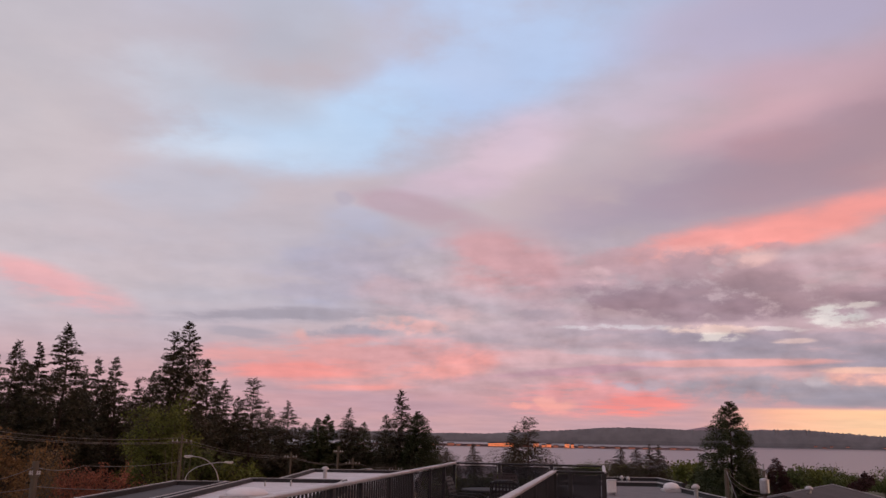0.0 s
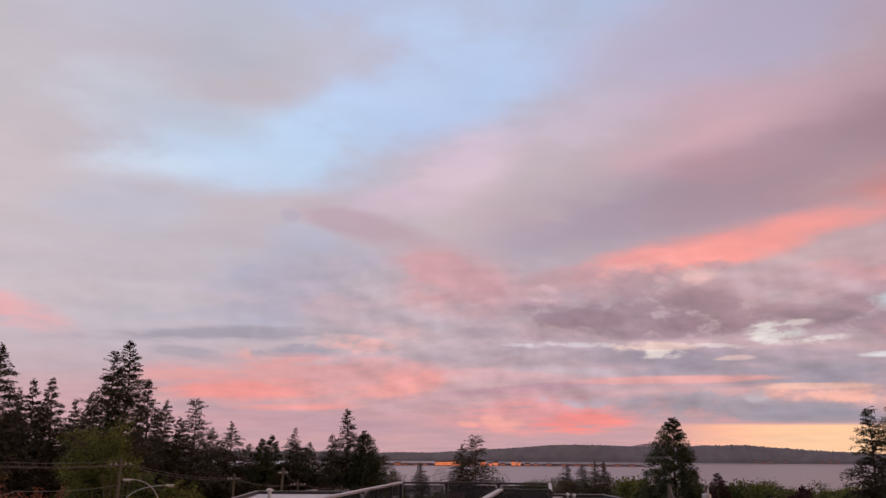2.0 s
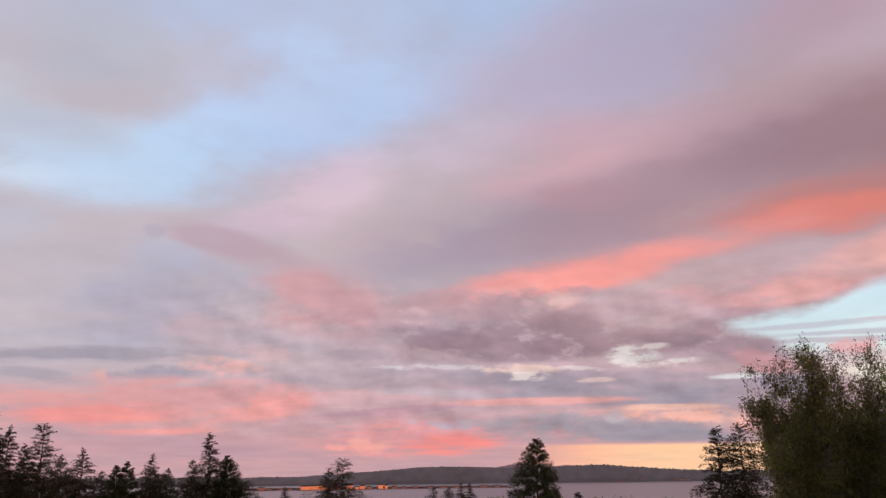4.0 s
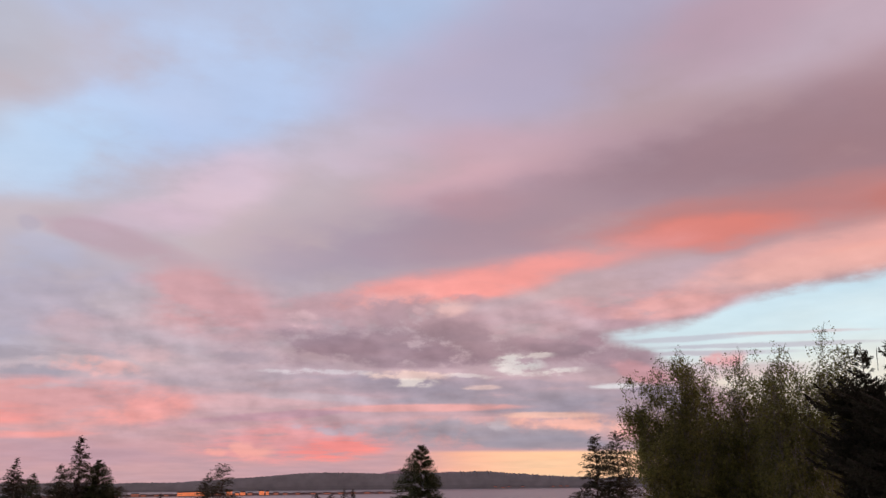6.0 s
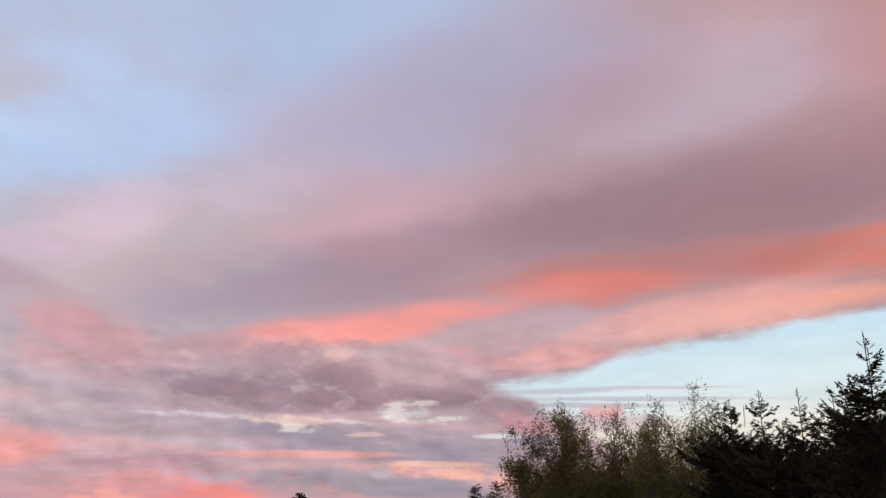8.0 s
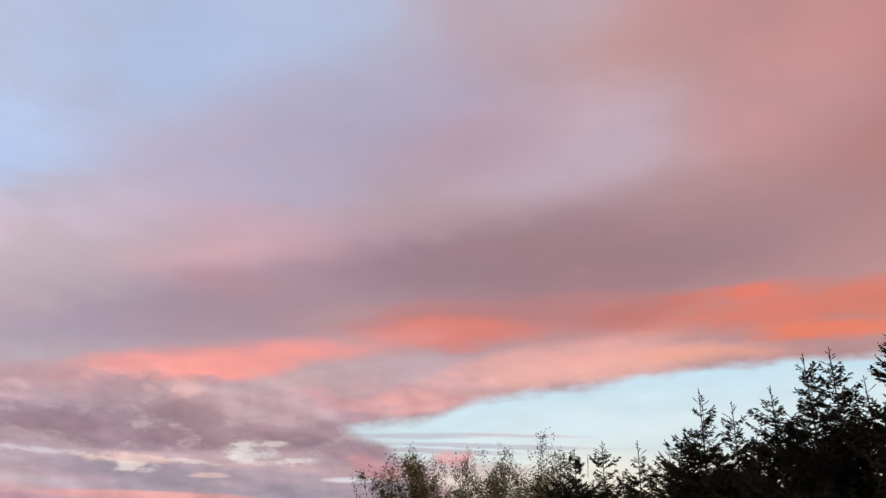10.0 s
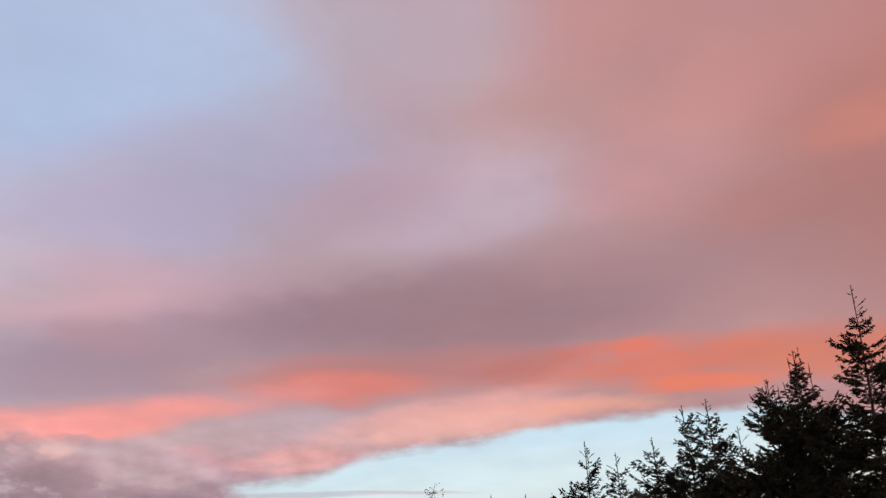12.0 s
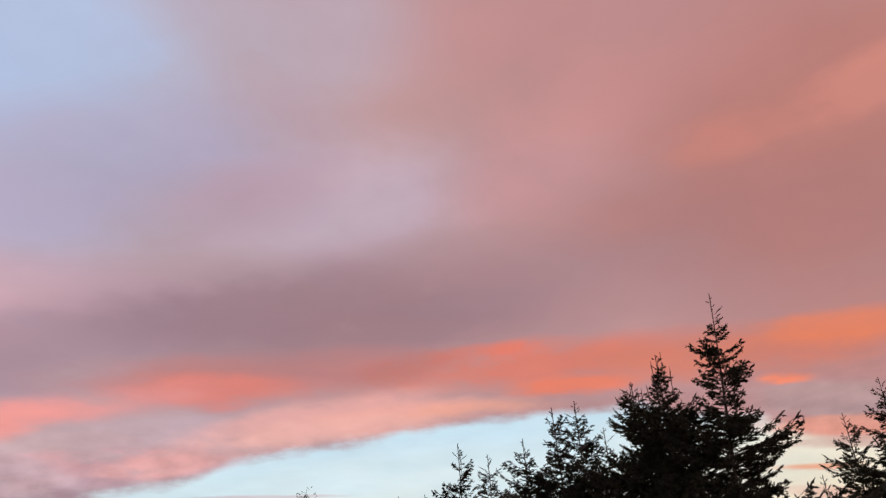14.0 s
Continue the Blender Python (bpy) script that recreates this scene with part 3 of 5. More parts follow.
# ---- mesh tools ----
class Form:
    """Gathers corners and faces of one part."""

    def __init__(self):
        self.v, self.f, self.q, self.n = [], [], [], 0

    def add(self, verts, faces):
        self.v.append(np.asarray(verts, float).reshape(-1, 3))
        self.f += [tuple(i + self.n for i in f) for f in faces]
        self.n += len(self.v[-1])

    def box(self, lo, hi, bevel=0.0, m=None):
        bm = bmesh.new()
        bmesh.ops.create_cube(bm, size=1.0)
        lo, hi = Vector(lo), Vector(hi)
        for v in bm.verts:
            v.co = Vector(((lo[i] + hi[i]) / 2 + v.co[i] * (hi[i] - lo[i]) for i in range(3)))
        if bevel:
            bmesh.ops.bevel(bm, geom=bm.edges[:], offset=bevel, segments=1, affect="EDGES", profile=0.5)
        bm.verts.index_update()
        self.add([(m @ v.co if m else v.co)[:] for v in bm.verts], [[v.index for v in f.verts] for f in bm.faces])
        bm.free()
        return self

    def tube(self, pts, radii, sides=6, cap=True):
        pts = [Vector(p) for p in pts]
        ring = []
        for i, p in enumerate(pts):
            d = (pts[min(i + 1, len(pts) - 1)] - pts[max(i - 1, 0)]).normalized()
            u = d.cross(Vector((0.31, 0.17, 0.93)) if abs(d.z) < 0.9 else Vector((1, 0.1, 0))).normalized()
            w = d.cross(u)
            r = radii[i] if isinstance(radii, (list, tuple)) else radii
            ring += [(p + (u * math.cos(k * math.tau / sides) + w * math.sin(k * math.tau / sides)) * r)[:] for k in range(sides)]
        fs = [(i * sides + k, i * sides + (k + 1) % sides, (i + 1) * sides + (k + 1) % sides, (i + 1) * sides + k)
              for i in range(len(pts) - 1) for k in range(sides)]
        if cap:
            fs += [tuple(range(sides))[::-1], tuple((len(pts) - 1) * sides + k for k in range(sides))]
        self.add(ring, fs)
        return self

    def turned(self, profile, at=(0, 0, 0), sides=16):
        """A round body from (radius, height) pairs."""
        at = Vector(at)
        vs = [(at.x + r * math.cos(k * math.tau / sides), at.y + r * math.sin(k * math.tau / sides), at.z + z) for r, z in profile for k in range(sides)]
        fs = [(i * sides + k, i * sides + (k + 1) % sides, (i + 1) * sides + (k + 1) % sides, (i + 1) * sides + k)
              for i in range(len(profile) - 1) for k in range(sides)]
        fs.append(tuple((len(profile) - 1) * sides + k for k in range(sides)))
        fs.append(tuple(range(sides))[::-1])
        self.add(vs, fs)
        return self

    def sprays(self, p, d, s, length, width, widest=0.45):
        """Many small leaves at p, along d, spread to the side s."""
        n = len(p)
        length, width = np.reshape(length, (-1, 1)), np.reshape(width, (-1, 1))
        q = np.stack([p, p + d * length * widest + s * width * 0.5, p + d * length, p + d * length * widest - s * width * 0.5], 1)
        self.v.append(q.reshape(-1, 3))
        base = self.n + 4 * np.arange(n)
        self.q.append(np.stack([base, base + 1, base + 2, base + 3], 1))
        self.n += 4 * n

    def data(self, name, mat):
        me = bpy.data.meshes.new(name)
        v = np.concatenate(self.v)
        me.vertices.add(len(v))
        me.vertices.foreach_set("co", v.astype(np.float32).ravel())
        flat_ids = [np.fromiter((i for f in self.f for i in f), np.int32)] + [q.astype(np.int32).ravel() for q in self.q]
        sizes = np.concatenate([np.fromiter((len(f) for f in self.f), np.int32)] + [np.full(len(q), 4, np.int32) for q in self.q])
        ids = np.concatenate(flat_ids)
        me.loops.add(len(ids))
        me.loops.foreach_set("vertex_index", ids)
        me.polygons.add(len(sizes))
        me.polygons.foreach_set("loop_start", np.concatenate([[0], np.cumsum(sizes)[:-1]]).astype(np.int32))
        me.polygons.foreach_set("use_smooth", np.zeros(len(sizes), bool))
        me.update(calc_edges=True)
        me.materials.append(mat)
        return me


def part(name, form, mat, parent=None, label="", smooth=False):
    me = form if isinstance(form, bpy.types.Mesh) else form.data(name, mat)
    if smooth:
        me.polygons.foreach_set("use_smooth", [True] * len(me.polygons))
    ob = new(name, me)
    if parent:
        ob.parent = parent
    if label:
        ob["label"] = label
    return ob


def thing(name, at, label, category, group="", kind="", turn=0.0):
    ob = new(name)
    ob.matrix_world = pose(*at, 0, 0, turn)
    return tagged(ob, label, category, group, kind)


def unit(a):
    return a / np.maximum(np.linalg.norm(a, axis=-1, keepdims=True), 1e-9)


def level(x, y):
    """The height of the land: a terrace that falls away to the shore of the bay."""
    d = math.hypot(x, y)
    k = min(1, max(0, (d - 150) / 450))
    return -33 * k * k * (3 - 2 * k)


def spot(turn, dist):
    a = radians(turn)
    return dist * math.sin(a), dist * math.cos(a)


def top_of(rise, dist):
    return EYE.z + dist * math.tan(radians(rise))


# ---- ground, water, hills ----
def grid_sheet(fn, us, vs):
    f = Form()
    f.add([fn(u, v) for u in us for v in vs],
          [(i * len(vs) + j, (i + 1) * len(vs) + j, (i + 1) * len(vs) + j + 1, i * len(vs) + j + 1) for i in range(len(us) - 1) for j in range(len(vs) - 1)])
    return f


def land(u, v):
    a = u * math.tau / 96
    x, y = v * math.sin(a), v * math.cos(a)
    return x, y, level(x, y) + (0.25 * noise.noise((x * 0.05, y * 0.05, 0)) if v > 30 else 0) - 0.02


ground = part("ground", grid_sheet(land, range(97), [0.5, 30, 60, 100, 150, 200, 260, 320, 380, 440, 500, 560, 620, 800, 1500, 3000, 4950]), M_GROUND, smooth=True)
tagged(ground, "grassy land that falls away to the bay", "ground", kind="structure")
water = part("water", grid_sheet(lambda u, v: (*spot(u, v), -30.0), range(-70, 71, 2), [530, 800, 1300, 2000, 2800, 3600, 4560]), M_WATER)
tagged(water, "calm grey bay reflecting a pink sky", "water", kind="structure")


def ridge(u):
    r = 0.10 + 0.50 * math.exp(-((u - 12.5) / 5.5) ** 2) + 0.46 * math.exp(-((u - 22.5) / 5.0) ** 2) - 0.05 * math.exp(-((u - 1) / 3) ** 2)
    return r + 0.05 * noise.noise((u * 0.5, 0, 0)) + 0.02 * noise.noise((u * 3.0, 4, 0))


def hillside(u, v):
    tall = 4550 * math.tan(radians(ridge(u))) + 39.0
    spire = (6.0 + 6.0 * min(1.0, max(0.0, (u - 16) / 6))) * max(0.0, noise.noise((u * 11.0, 1.0, 0.0)) + 0.15) * (1 if v > 0.5 else 0)
    x, y = spot(u, 4460 + v * 90 + (v > 1.5) * 150)
    return x, y, -31.0 + (tall + spire) * min(1.0, v) ** 0.6 * (1 if v < 1.5 else 0.6) + 2.0 * noise.noise((u * 4, v * 5, 2)) * (0 < v < 1)


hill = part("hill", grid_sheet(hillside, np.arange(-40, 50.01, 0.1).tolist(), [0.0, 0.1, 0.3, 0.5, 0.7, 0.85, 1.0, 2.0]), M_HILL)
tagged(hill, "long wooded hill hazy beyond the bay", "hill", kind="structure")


def peak(u, v):
    tall = 39 + 4800 * math.tan(radians(0.35 + 0.38 * math.exp(-((u - 17.6) / 1.6) ** 2) + 0.26 * math.exp(-((u - 21.0) / 1.5) ** 2) + 0.02 * noise.noise((u * 2, 7, 0))))
    x, y = spot(u, 4760 + v * 60)
    return x, y, -31.0 + tall * min(1, v) * (1 if v < 1.5 else 0.5)


mountain = part("mountain", grid_sheet(peak, np.arange(13, 26.01, 0.25).tolist(), [0.0, 0.5, 1.0, 2.0]), M_FARHILL, smooth=True)
tagged(mountain, "pale hazy mountain behind the wooded hill", "mountain", kind="structure")


def sand(u, v):
    x, y = spot(u, 2835 + v * 22 + 10 * noise.noise((u * 0.3, 0, 3)))
    k = max(0.0, 1 - v * v)
    return x, y, -30.6 + k * (4.2 + 2.0 * noise.noise((u * 2.5, v, 5)))


spit = part("spit", grid_sheet(sand, np.arange(-6, 17.21, 0.1).tolist(), [-1, -0.6, 0, 0.6, 1]), M_SPIT)
tagged(spit, "low sandspit with scrub across the bay", "spit", kind="structure")


# ---- trees ----
def conifer(turn, dist, rise, spread, label, seed, mat=None, open_=0.5, droop=0.24, base=0.12, fine=1.0, group="conifers", cone=0.8, twin=0.0, name="conifer", lean=(0, 0)):
    """A conifer whose tip stands at that direction: a tapered trunk with whorls of limbs that carry sprays."""
    rng = np.random.default_rng(seed)
    x, y = spot(turn, dist)
    g = level(x, y)
    h = top_of(rise, dist) - g
    tree = thing(name, (x - lean[0] * h, y - lean[1] * h, g - 0.1), label, "tree", group)
    wood, crown = Form(), Form()
    axis = lambda z: np.array([lean[0] * z + 0.12 * math.sin(z * 0.5 + seed), lean[1] * z + 0.12 * math.cos(z * 0.4 + seed), z])
    zs = np.linspace(0, h, 9)
    wood.tube([axis(z) for z in zs], [max(0.015, h * 0.014 * (1 - z / h) ** 0.8) for z in zs], 7)
    step = 0.0145 * h / fine
    z = h * base
    size = 0.025 * h / math.sqrt(fine)
    lopsided = rng.uniform(0, math.tau)
    while z < h * 0.985:
        f = (z / h - base) / (1 - base)
        env = 1.22 * spread * ((1 - f) ** cone) * min(1.0, 0.55 + f * 3)
        env *= 1 + 0.28 * math.sin(z * 5.3 / spread + seed) * open_
        for k in range(int(rng.integers(4, 7))):
            a = rng.uniform(0, math.tau)
            long = max(0.25, env * rng.uniform(1 - 0.75 * open_, 1.12) * (1 + 0.15 * math.cos(a - lopsided)))
            out_ = np.array([math.cos(a), math.sin(a), 0.0])
            lift = 0.30 + 0.5 * f ** 3
            n = max(8, int((16 + 120 * long / spread) * (1.25 - 0.55 * open_) * (1.6 if open_ < 0.3 else 0.9)))
            s = rng.uniform(0.12, 1.0, n) ** 0.75
            zj = z + rng.uniform(-1.2, 1.2) * step
            p = axis(zj)[None] + out_[None] * (long * s)[:, None]
            p[:, 2] += long * (lift * s - droop * 1.6 * s * s)
            p += rng.normal(0, 1, (n, 3)) * np.array([0.03, 0.03, 0.04 if open_ > 0.3 else 0.05]) * long
            ang = a + rng.normal(0, 0.9, n)
            d = unit(np.stack([np.cos(ang), np.sin(ang), rng.normal(-0.10, 0.38, n)], 1))
            side = unit(np.cross(d, unit(rng.normal(0, 0.5, (n, 3)) + np.array([0, 0, 1.0]))))
            ln = size * rng.uniform(0.6, 1.5, n) * (0.45 + 0.55 * (1 - f))
            crown.sprays(p, d, side, ln, ln * rng.uniform(0.26, 0.46, n))
            if open_ > 0.3 or f > 0.8:
                q = [axis(zj) + out_ * long * t + np.array([0, 0, long * (lift * t - droop * 1.6 * t * t)]) for t in (0, 0.5, 0.95)]
                wood.tube(q, [0.006 * h * (1 - f) * 0.35 + 0.02, 0.02, 0.008], 3, False)
        z += step * rng.uniform(0.7, 1.3)
    tip = 0.05 * h
    n = 14
    p = np.stack([axis(h - tip * rng.uniform(0, 1) * 0.9) for _ in range(n)])
    ang = rng.uniform(0, math.tau, n)
    d = unit(np.stack([np.cos(ang), np.sin(ang), np.full(n, 0.5)], 1))
    crown.sprays(p, d, unit(np.cross(d, [0.1, 0.2, 1.0])), 0.02 * h * np.ones(n), 0.009 * h * np.ones(n))
    part("trunk", wood, M_BARK, tree)
    part("crown", crown, mat or M_NEEDLE, tree)
    return tree


def spruce(turn, dist, rise, spread, label, seed, slope=0.45, dense=1.0, lean=(0, 0), group="near spruces", leader=0.6, depth_max=8.0, tops=0):
    """A near spruce: upswept limbs with short finger-like twigs of needles, and bare leaders at the top."""
    rng = np.random.default_rng(seed)
    x, y = spot(turn, dist)
    g = level(x, y)
    h = top_of(rise, dist) - g
    tree = thing("spruce", (x - lean[0] * h, y - lean[1] * h, g - 0.1), label, "tree", group)
    wood, crown = Form(), Form()
    axis = lambda z: np.array([lean[0] * z + 0.05 * math.sin(z * 0.9 + seed), lean[1] * z + 0.05 * math.cos(z * 0.8 + seed), z])
    zs = np.linspace(0, h, 16)
    wood.tube([axis(z) for z in zs], [max(0.010, 0.15 * (1 - z / h) ** 0.9) for z in zs], 7)
    A, B, F = [], [], []

    def finger(a, b, fat):
        A.append(a)
        B.append(b)
        F.append(fat)

    up = np.array([0.0, 0.0, 1.0])
    z = h - leader
    while h - z < depth_max and z > 0.5:
        depth = h - z
        wob = 0.82 + 0.30 * math.sin(z * 3.1 + seed * 1.7)
        env = min(spread, 0.10 + (depth - leader * 0.5) * slope) * wob
        deep = depth > 4.5
        for k in range(int((3.2 + min(3.2, depth * 1.3)) * (0.6 + 0.4 * dense))):
            a = rng.uniform(0, math.tau)
            long = max(0.12, env * rng.uniform(0.45, 1.25))
            lift = 0.62 * math.exp(-depth / 2.2) + 0.22
            o = np.array([math.cos(a), math.sin(a), 0.0])
            sd = np.array([-o[1], o[0], 0.0])
            root = axis(z + rng.uniform(-0.1, 0.1))
            at = lambda s: root + o * long * s + up * long * (lift * s - 0.38 * s * s + 0.42 * s ** 3)
            wood.tube([at(0), at(0.5), at(1.0)], [0.008 + 0.006 * long, 0.010, 0.004], 3, False)
            finger(at(0.86), at(1.04), 0.045)
            gap = (0.075 if not deep else 0.12) / dense
            s = 0.10 + rng.uniform(0, gap / long)
            while s < 0.98:
                for sg in (-1, 1):
                    if rng.uniform() < 0.15:
                        continue
                    tl = min(0.34, 0.09 + 0.30 * long * (1 - s)) * rng.uniform(0.55, 1.25)
                    tip = at(s) + (o * 0.8 + sd * sg * rng.uniform(0.4, 0.9) + up * rng.uniform(-0.25, 0.5)) * tl
                    fat = 0.042 if not deep else 0.075
                    finger(at(s), tip, fat)
                    if tl > 0.17:
                        mid = at(s) + (tip - at(s)) * rng.uniform(0.4, 0.7)
                        finger(mid, mid + (o * 0.8 - sd * sg * 0.5 + up * rng.uniform(-0.1, 0.4)) * tl * 0.5, fat)
                        finger(mid, mid + (o * 0.2 + sd * sg * 0.9 + up * rng.uniform(-0.2, 0.4)) * tl * 0.45, fat)
                s += gap / long * rng.uniform(0.7, 1.3)
        z -= (0.17 if not deep else 0.24) * rng.uniform(0.75, 1.25) / dense
    # bare leaders with a few short twigs
    for k in range(6):
        zz = h - leader * (0.18 + 0.13 * k)
        a = rng.uniform(0, math.tau)
        tl = 0.06 + 0.05 * k
        e = axis(zz) + np.array([math.cos(a) * tl, math.sin(a) * tl, tl * 0.7])
        finger(axis(zz), e, 0.028)
    finger(axis(h - leader * 0.9), axis(h), 0.022)
    for k in range(tops):
        a = rng.uniform(0, math.tau)
        q = axis(h - rng.uniform(0.5, 1.1)) + np.array([math.cos(a), math.sin(a), 0]) * rng.uniform(0.25, 0.5)
        e = q + np.array([0.05 * math.cos(a), 0.05 * math.sin(a), rng.uniform(0.4, 0.65)])
        wood.tube([q - up * 0.3, e], [0.012, 0.005], 3, False)
        finger(q, e, 0.025)
    a, b, fat = np.array(A), np.array(B), np.array(F)
    ax = unit(b - a)
    ln = np.linalg.norm(b - a, axis=1)
    s1 = unit(np.cross(ax, rng.normal(0, 1, ax.shape)))
    s2 = np.cross(ax, s1)
    crown.sprays(a, ax, s1, ln, fat, 0.7)
    crown.sprays(a, ax, s2, ln, fat, 0.7)
    # bristling needles along each twig
    for k in range(3):
        t = rng.uniform(0.15, 0.95, len(a))[:, None]
        r = unit(np.cross(ax, rng.normal(0, 1, ax.shape)))
        d = unit(ax * 0.9 + r * 0.8)
        crown.sprays(a + (b - a) * t, d, unit(np.cross(d, rng.normal(0, 1, ax.shape))), fat * 1.6, fat * 0.5)
    part("trunk", wood, M_BARK, tree)
    part("crown", crown, M_SPRUCE, tree)
    return tree


def broadleaf(turn, dist, rise, spread, label, seed, mat, leaf=0.3, count=5000, weep=0.0, stems=3, bark=None, group="broadleaf trees", low=0.25, name="broadleaf_tree", bare=0.25, foot=None):
    """A broad-leaved tree: forked limbs, drooping or rising twigs, and loose leaf clumps with gaps."""
    rng = np.random.default_rng(seed)
    x, y = spot(turn, dist)
    g = level(x, y)
    h = top_of(rise, dist) - g
    tree = thing(name, (x, y, g - 0.1), label, "tree", group)
    wood, crown = Form(), Form()
    tips = []

    def grow(p, d, long, r, depth):
        q = [p]
        for k in range(3):
            d = unit(d + rng.normal(0, 0.13, 3) + np.array([0, 0, 0.10 if depth < 2 else 0.02]))
            q.append(q[-1] + d * long / 3)
        wood.tube(q, [r, r * 0.85, r * 0.7, r * 0.5], 5 if depth < 2 else 3, False)
        if depth >= 3:
            tips.append((q[-1], d))
            tips.append((q[-2], d))
            return
        if depth == 2:
            tips.append((q[-1], d))
        for k in range(int(rng.integers(3, 5))):
            a = rng.uniform(0, math.tau)
            nd = unit(d * 0.8 + np.array([math.cos(a), math.sin(a), rng.uniform(-0.15, 0.5)]) * rng.uniform(0.5, 0.95))
            grow(q[int(rng.integers(1, 4))], nd, long * rng.uniform(0.55, 0.8), r * 0.5, depth + 1)

    for k in range(stems):
        a = k * math.tau / stems + rng.uniform(0, 1)
        grow(np.array([0.15 * math.cos(a) * (stems > 1), 0.15 * math.sin(a) * (stems > 1), 0.0]),
             unit(np.array([math.cos(a) * 0.35, math.sin(a) * 0.35, 1.0])), h * 0.38, h * 0.016, 0)
    # fit the limbs to the crown's height and width
    pts = np.array([t[0] for t in tips])
    tall = np.quantile(pts[:, 2], 0.998)
    rad = np.quantile(np.hypot(pts[:, 0], pts[:, 1]), 0.95)
    sc = np.array([spread / rad, spread / rad, (h - leaf * 2) / tall])
    wood.v = [v * sc for v in wood.v]
    pts = pts * sc
    keep = pts[:, 2] > h * low
    pts = pts[keep]
    dirs = np.array([t[1] for t in tips])[keep]
    per = max(3, count // len(pts))
    for p, d in zip(pts, dirs):
        n = int(per * rng.uniform(0.4, 1.7))
        if rng.uniform() < bare * 0.5:
            n = max(2, n // 5)
        t = rng.uniform(0, 1, (n, 1))
        reach = spread * (0.36 if leaf < 0.15 else 0.22)
        off = rng.normal(0, 0.45, (n, 3)) * reach
        if leaf < 0.15:
            # leaves gather along a few hanging twigs
            twig = rng.integers(0, 12, n)
            off = rng.normal(0, 0.46, (12, 3))[twig] * reach + rng.normal(0, 0.13, (n, 3)) * reach
        fall = np.zeros((n, 3))
        fall[:, 2] = -weep * reach * 3.0 * t[:, 0] ** 1.2
        c = p + off + fall
        dd = unit(rng.normal(0, 1, (n, 3)) + np.array([0, 0, -0.9 * weep]))
        sd = unit(np.cross(dd, rng.normal(0, 1, (n, 3))))
        ln = leaf * rng.uniform(0.6, 1.4, n)
        crown.sprays(c, dd, sd, ln, ln * 0.62)
        if weep and leaf < 0.2:
            for k in range(4):
                e = p + rng.normal(0, 0.5, 3) * reach
                wood.tube([p, (p + e) / 2 + np.array([0, 0, 0.1]), e + np.array([0, 0, -weep * reach * 2.4])], [0.012, 0.008, 0.004], 3, False)
    part("trunk", wood, bark or M_BARK, tree)
    part("crown", crown, mat, tree)
    return tree


# conifers along the street, in the south
conifer(-27.0, 120, 5.2, 5.0, "broad dark fir in a dense roadside stand", 11, open_=0.45)
conifer(-25.7, 128, 5.1, 3.2, "thin dark fir in a dense roadside stand", 12, open_=0.5)
conifer(-24.15, 118, 6.4, 5.0, "tall dense dark fir beside the road", 13, open_=0.35, fine=1.3)
conifer(-22.2, 130, 4.4, 4.0, "dark fir with ragged limbs", 14, open_=0.55)
conifer(-21.1, 126, 4.5, 4.0, "dark fir with layered open limbs", 15, open_=0.6)
conifer(-19.6, 150, 1.8, 4.5, "low dark fir between taller ones", 16, open_=0.4)
conifer(-17.8, 116, 6.3, 5.0, "tall ragged fir with a twin top", 17, open_=0.7, cone=0.7)
conifer(-16.85, 115, 7.05, 6.0, "tallest broad fir with ragged open limbs", 18, open_=0.65, fine=1.2, cone=0.75)
conifer(-14.4, 124, 3.35, 3.6, "slim fir with open layered limbs", 19, open_=0.65)
conifer(-12.55, 126, 3.4, 4.4, "fir with wide irregular open limbs", 20, open_=0.8, cone=0.55)
conifer(-10.2, 135, 2.0, 4.4, "pointed fir with layered limbs", 21, open_=0.6)
conifer(-9.0, 140, 0.6, 4.0, "small dark fir in a row", 22, open_=0.4)
conifer(-8.15, 135, 0.95, 3.2, "narrow dense cedar in a row", 23, M_CEDAR, open_=0.25, droop=0.15)
conifer(-7.5, 138, 1.15, 3.4, "narrow dense cedar in a row", 24, M_CEDAR, open_=0.25, droop=0.15)
conifer(-6.1, 138, 1.6, 3.6, "pointed fir with upswept limbs", 25, open_=0.6)
conifer(-5.05, 140, 0.75, 3.4, "dense dark cedar in a row", 26, M_CEDAR, open_=0.3)
conifer(-3.65, 140, 1.3, 3.4, "ragged fir beside a taller one", 27, open_=0.6)
conifer(-2.65, 136, 2.95, 4.6, "tall fir with wide layered limbs", 28, open_=0.65, fine=1.2)
conifer(-1.5, 134, 1.5, 3.4, "dense dark green cedar", 29, M_CEDAR, open_=0.14, fine=1.8, cone=0.7, droop=0.12)
# smaller ones before the bay
conifer(0.46, 210, -1.07, 4.5, "small bushy fir near the shore", 31, open_=0.4)
conifer(2.28, 220, -0.55, 3.6, "small pointed fir near the shore", 32, open_=0.6)
conifer(6.0, 112, 1.25, 4.9, "open layered fir before the bay", 33, open_=0.8, cone=0.62)
conifer(5.0, 114, 0.65, 3.9, "dark ragged fir before the bay", 34, open_=0.6)
conifer(11.95, 170, -0.65, 4.0, "ragged dark fir near the shore", 35, open_=0.7)
conifer(12.95, 180, -0.7, 3.4, "greyish fir near the shore", 36, open_=0.6)
conifer(13.8, 172, -0.42, 3.0, "spindly fir near the shore", 37, open_=0.85)
conifer(14.4, 174, -0.46, 3.2, "spindly dark fir near the shore", 38, open_=0.75)
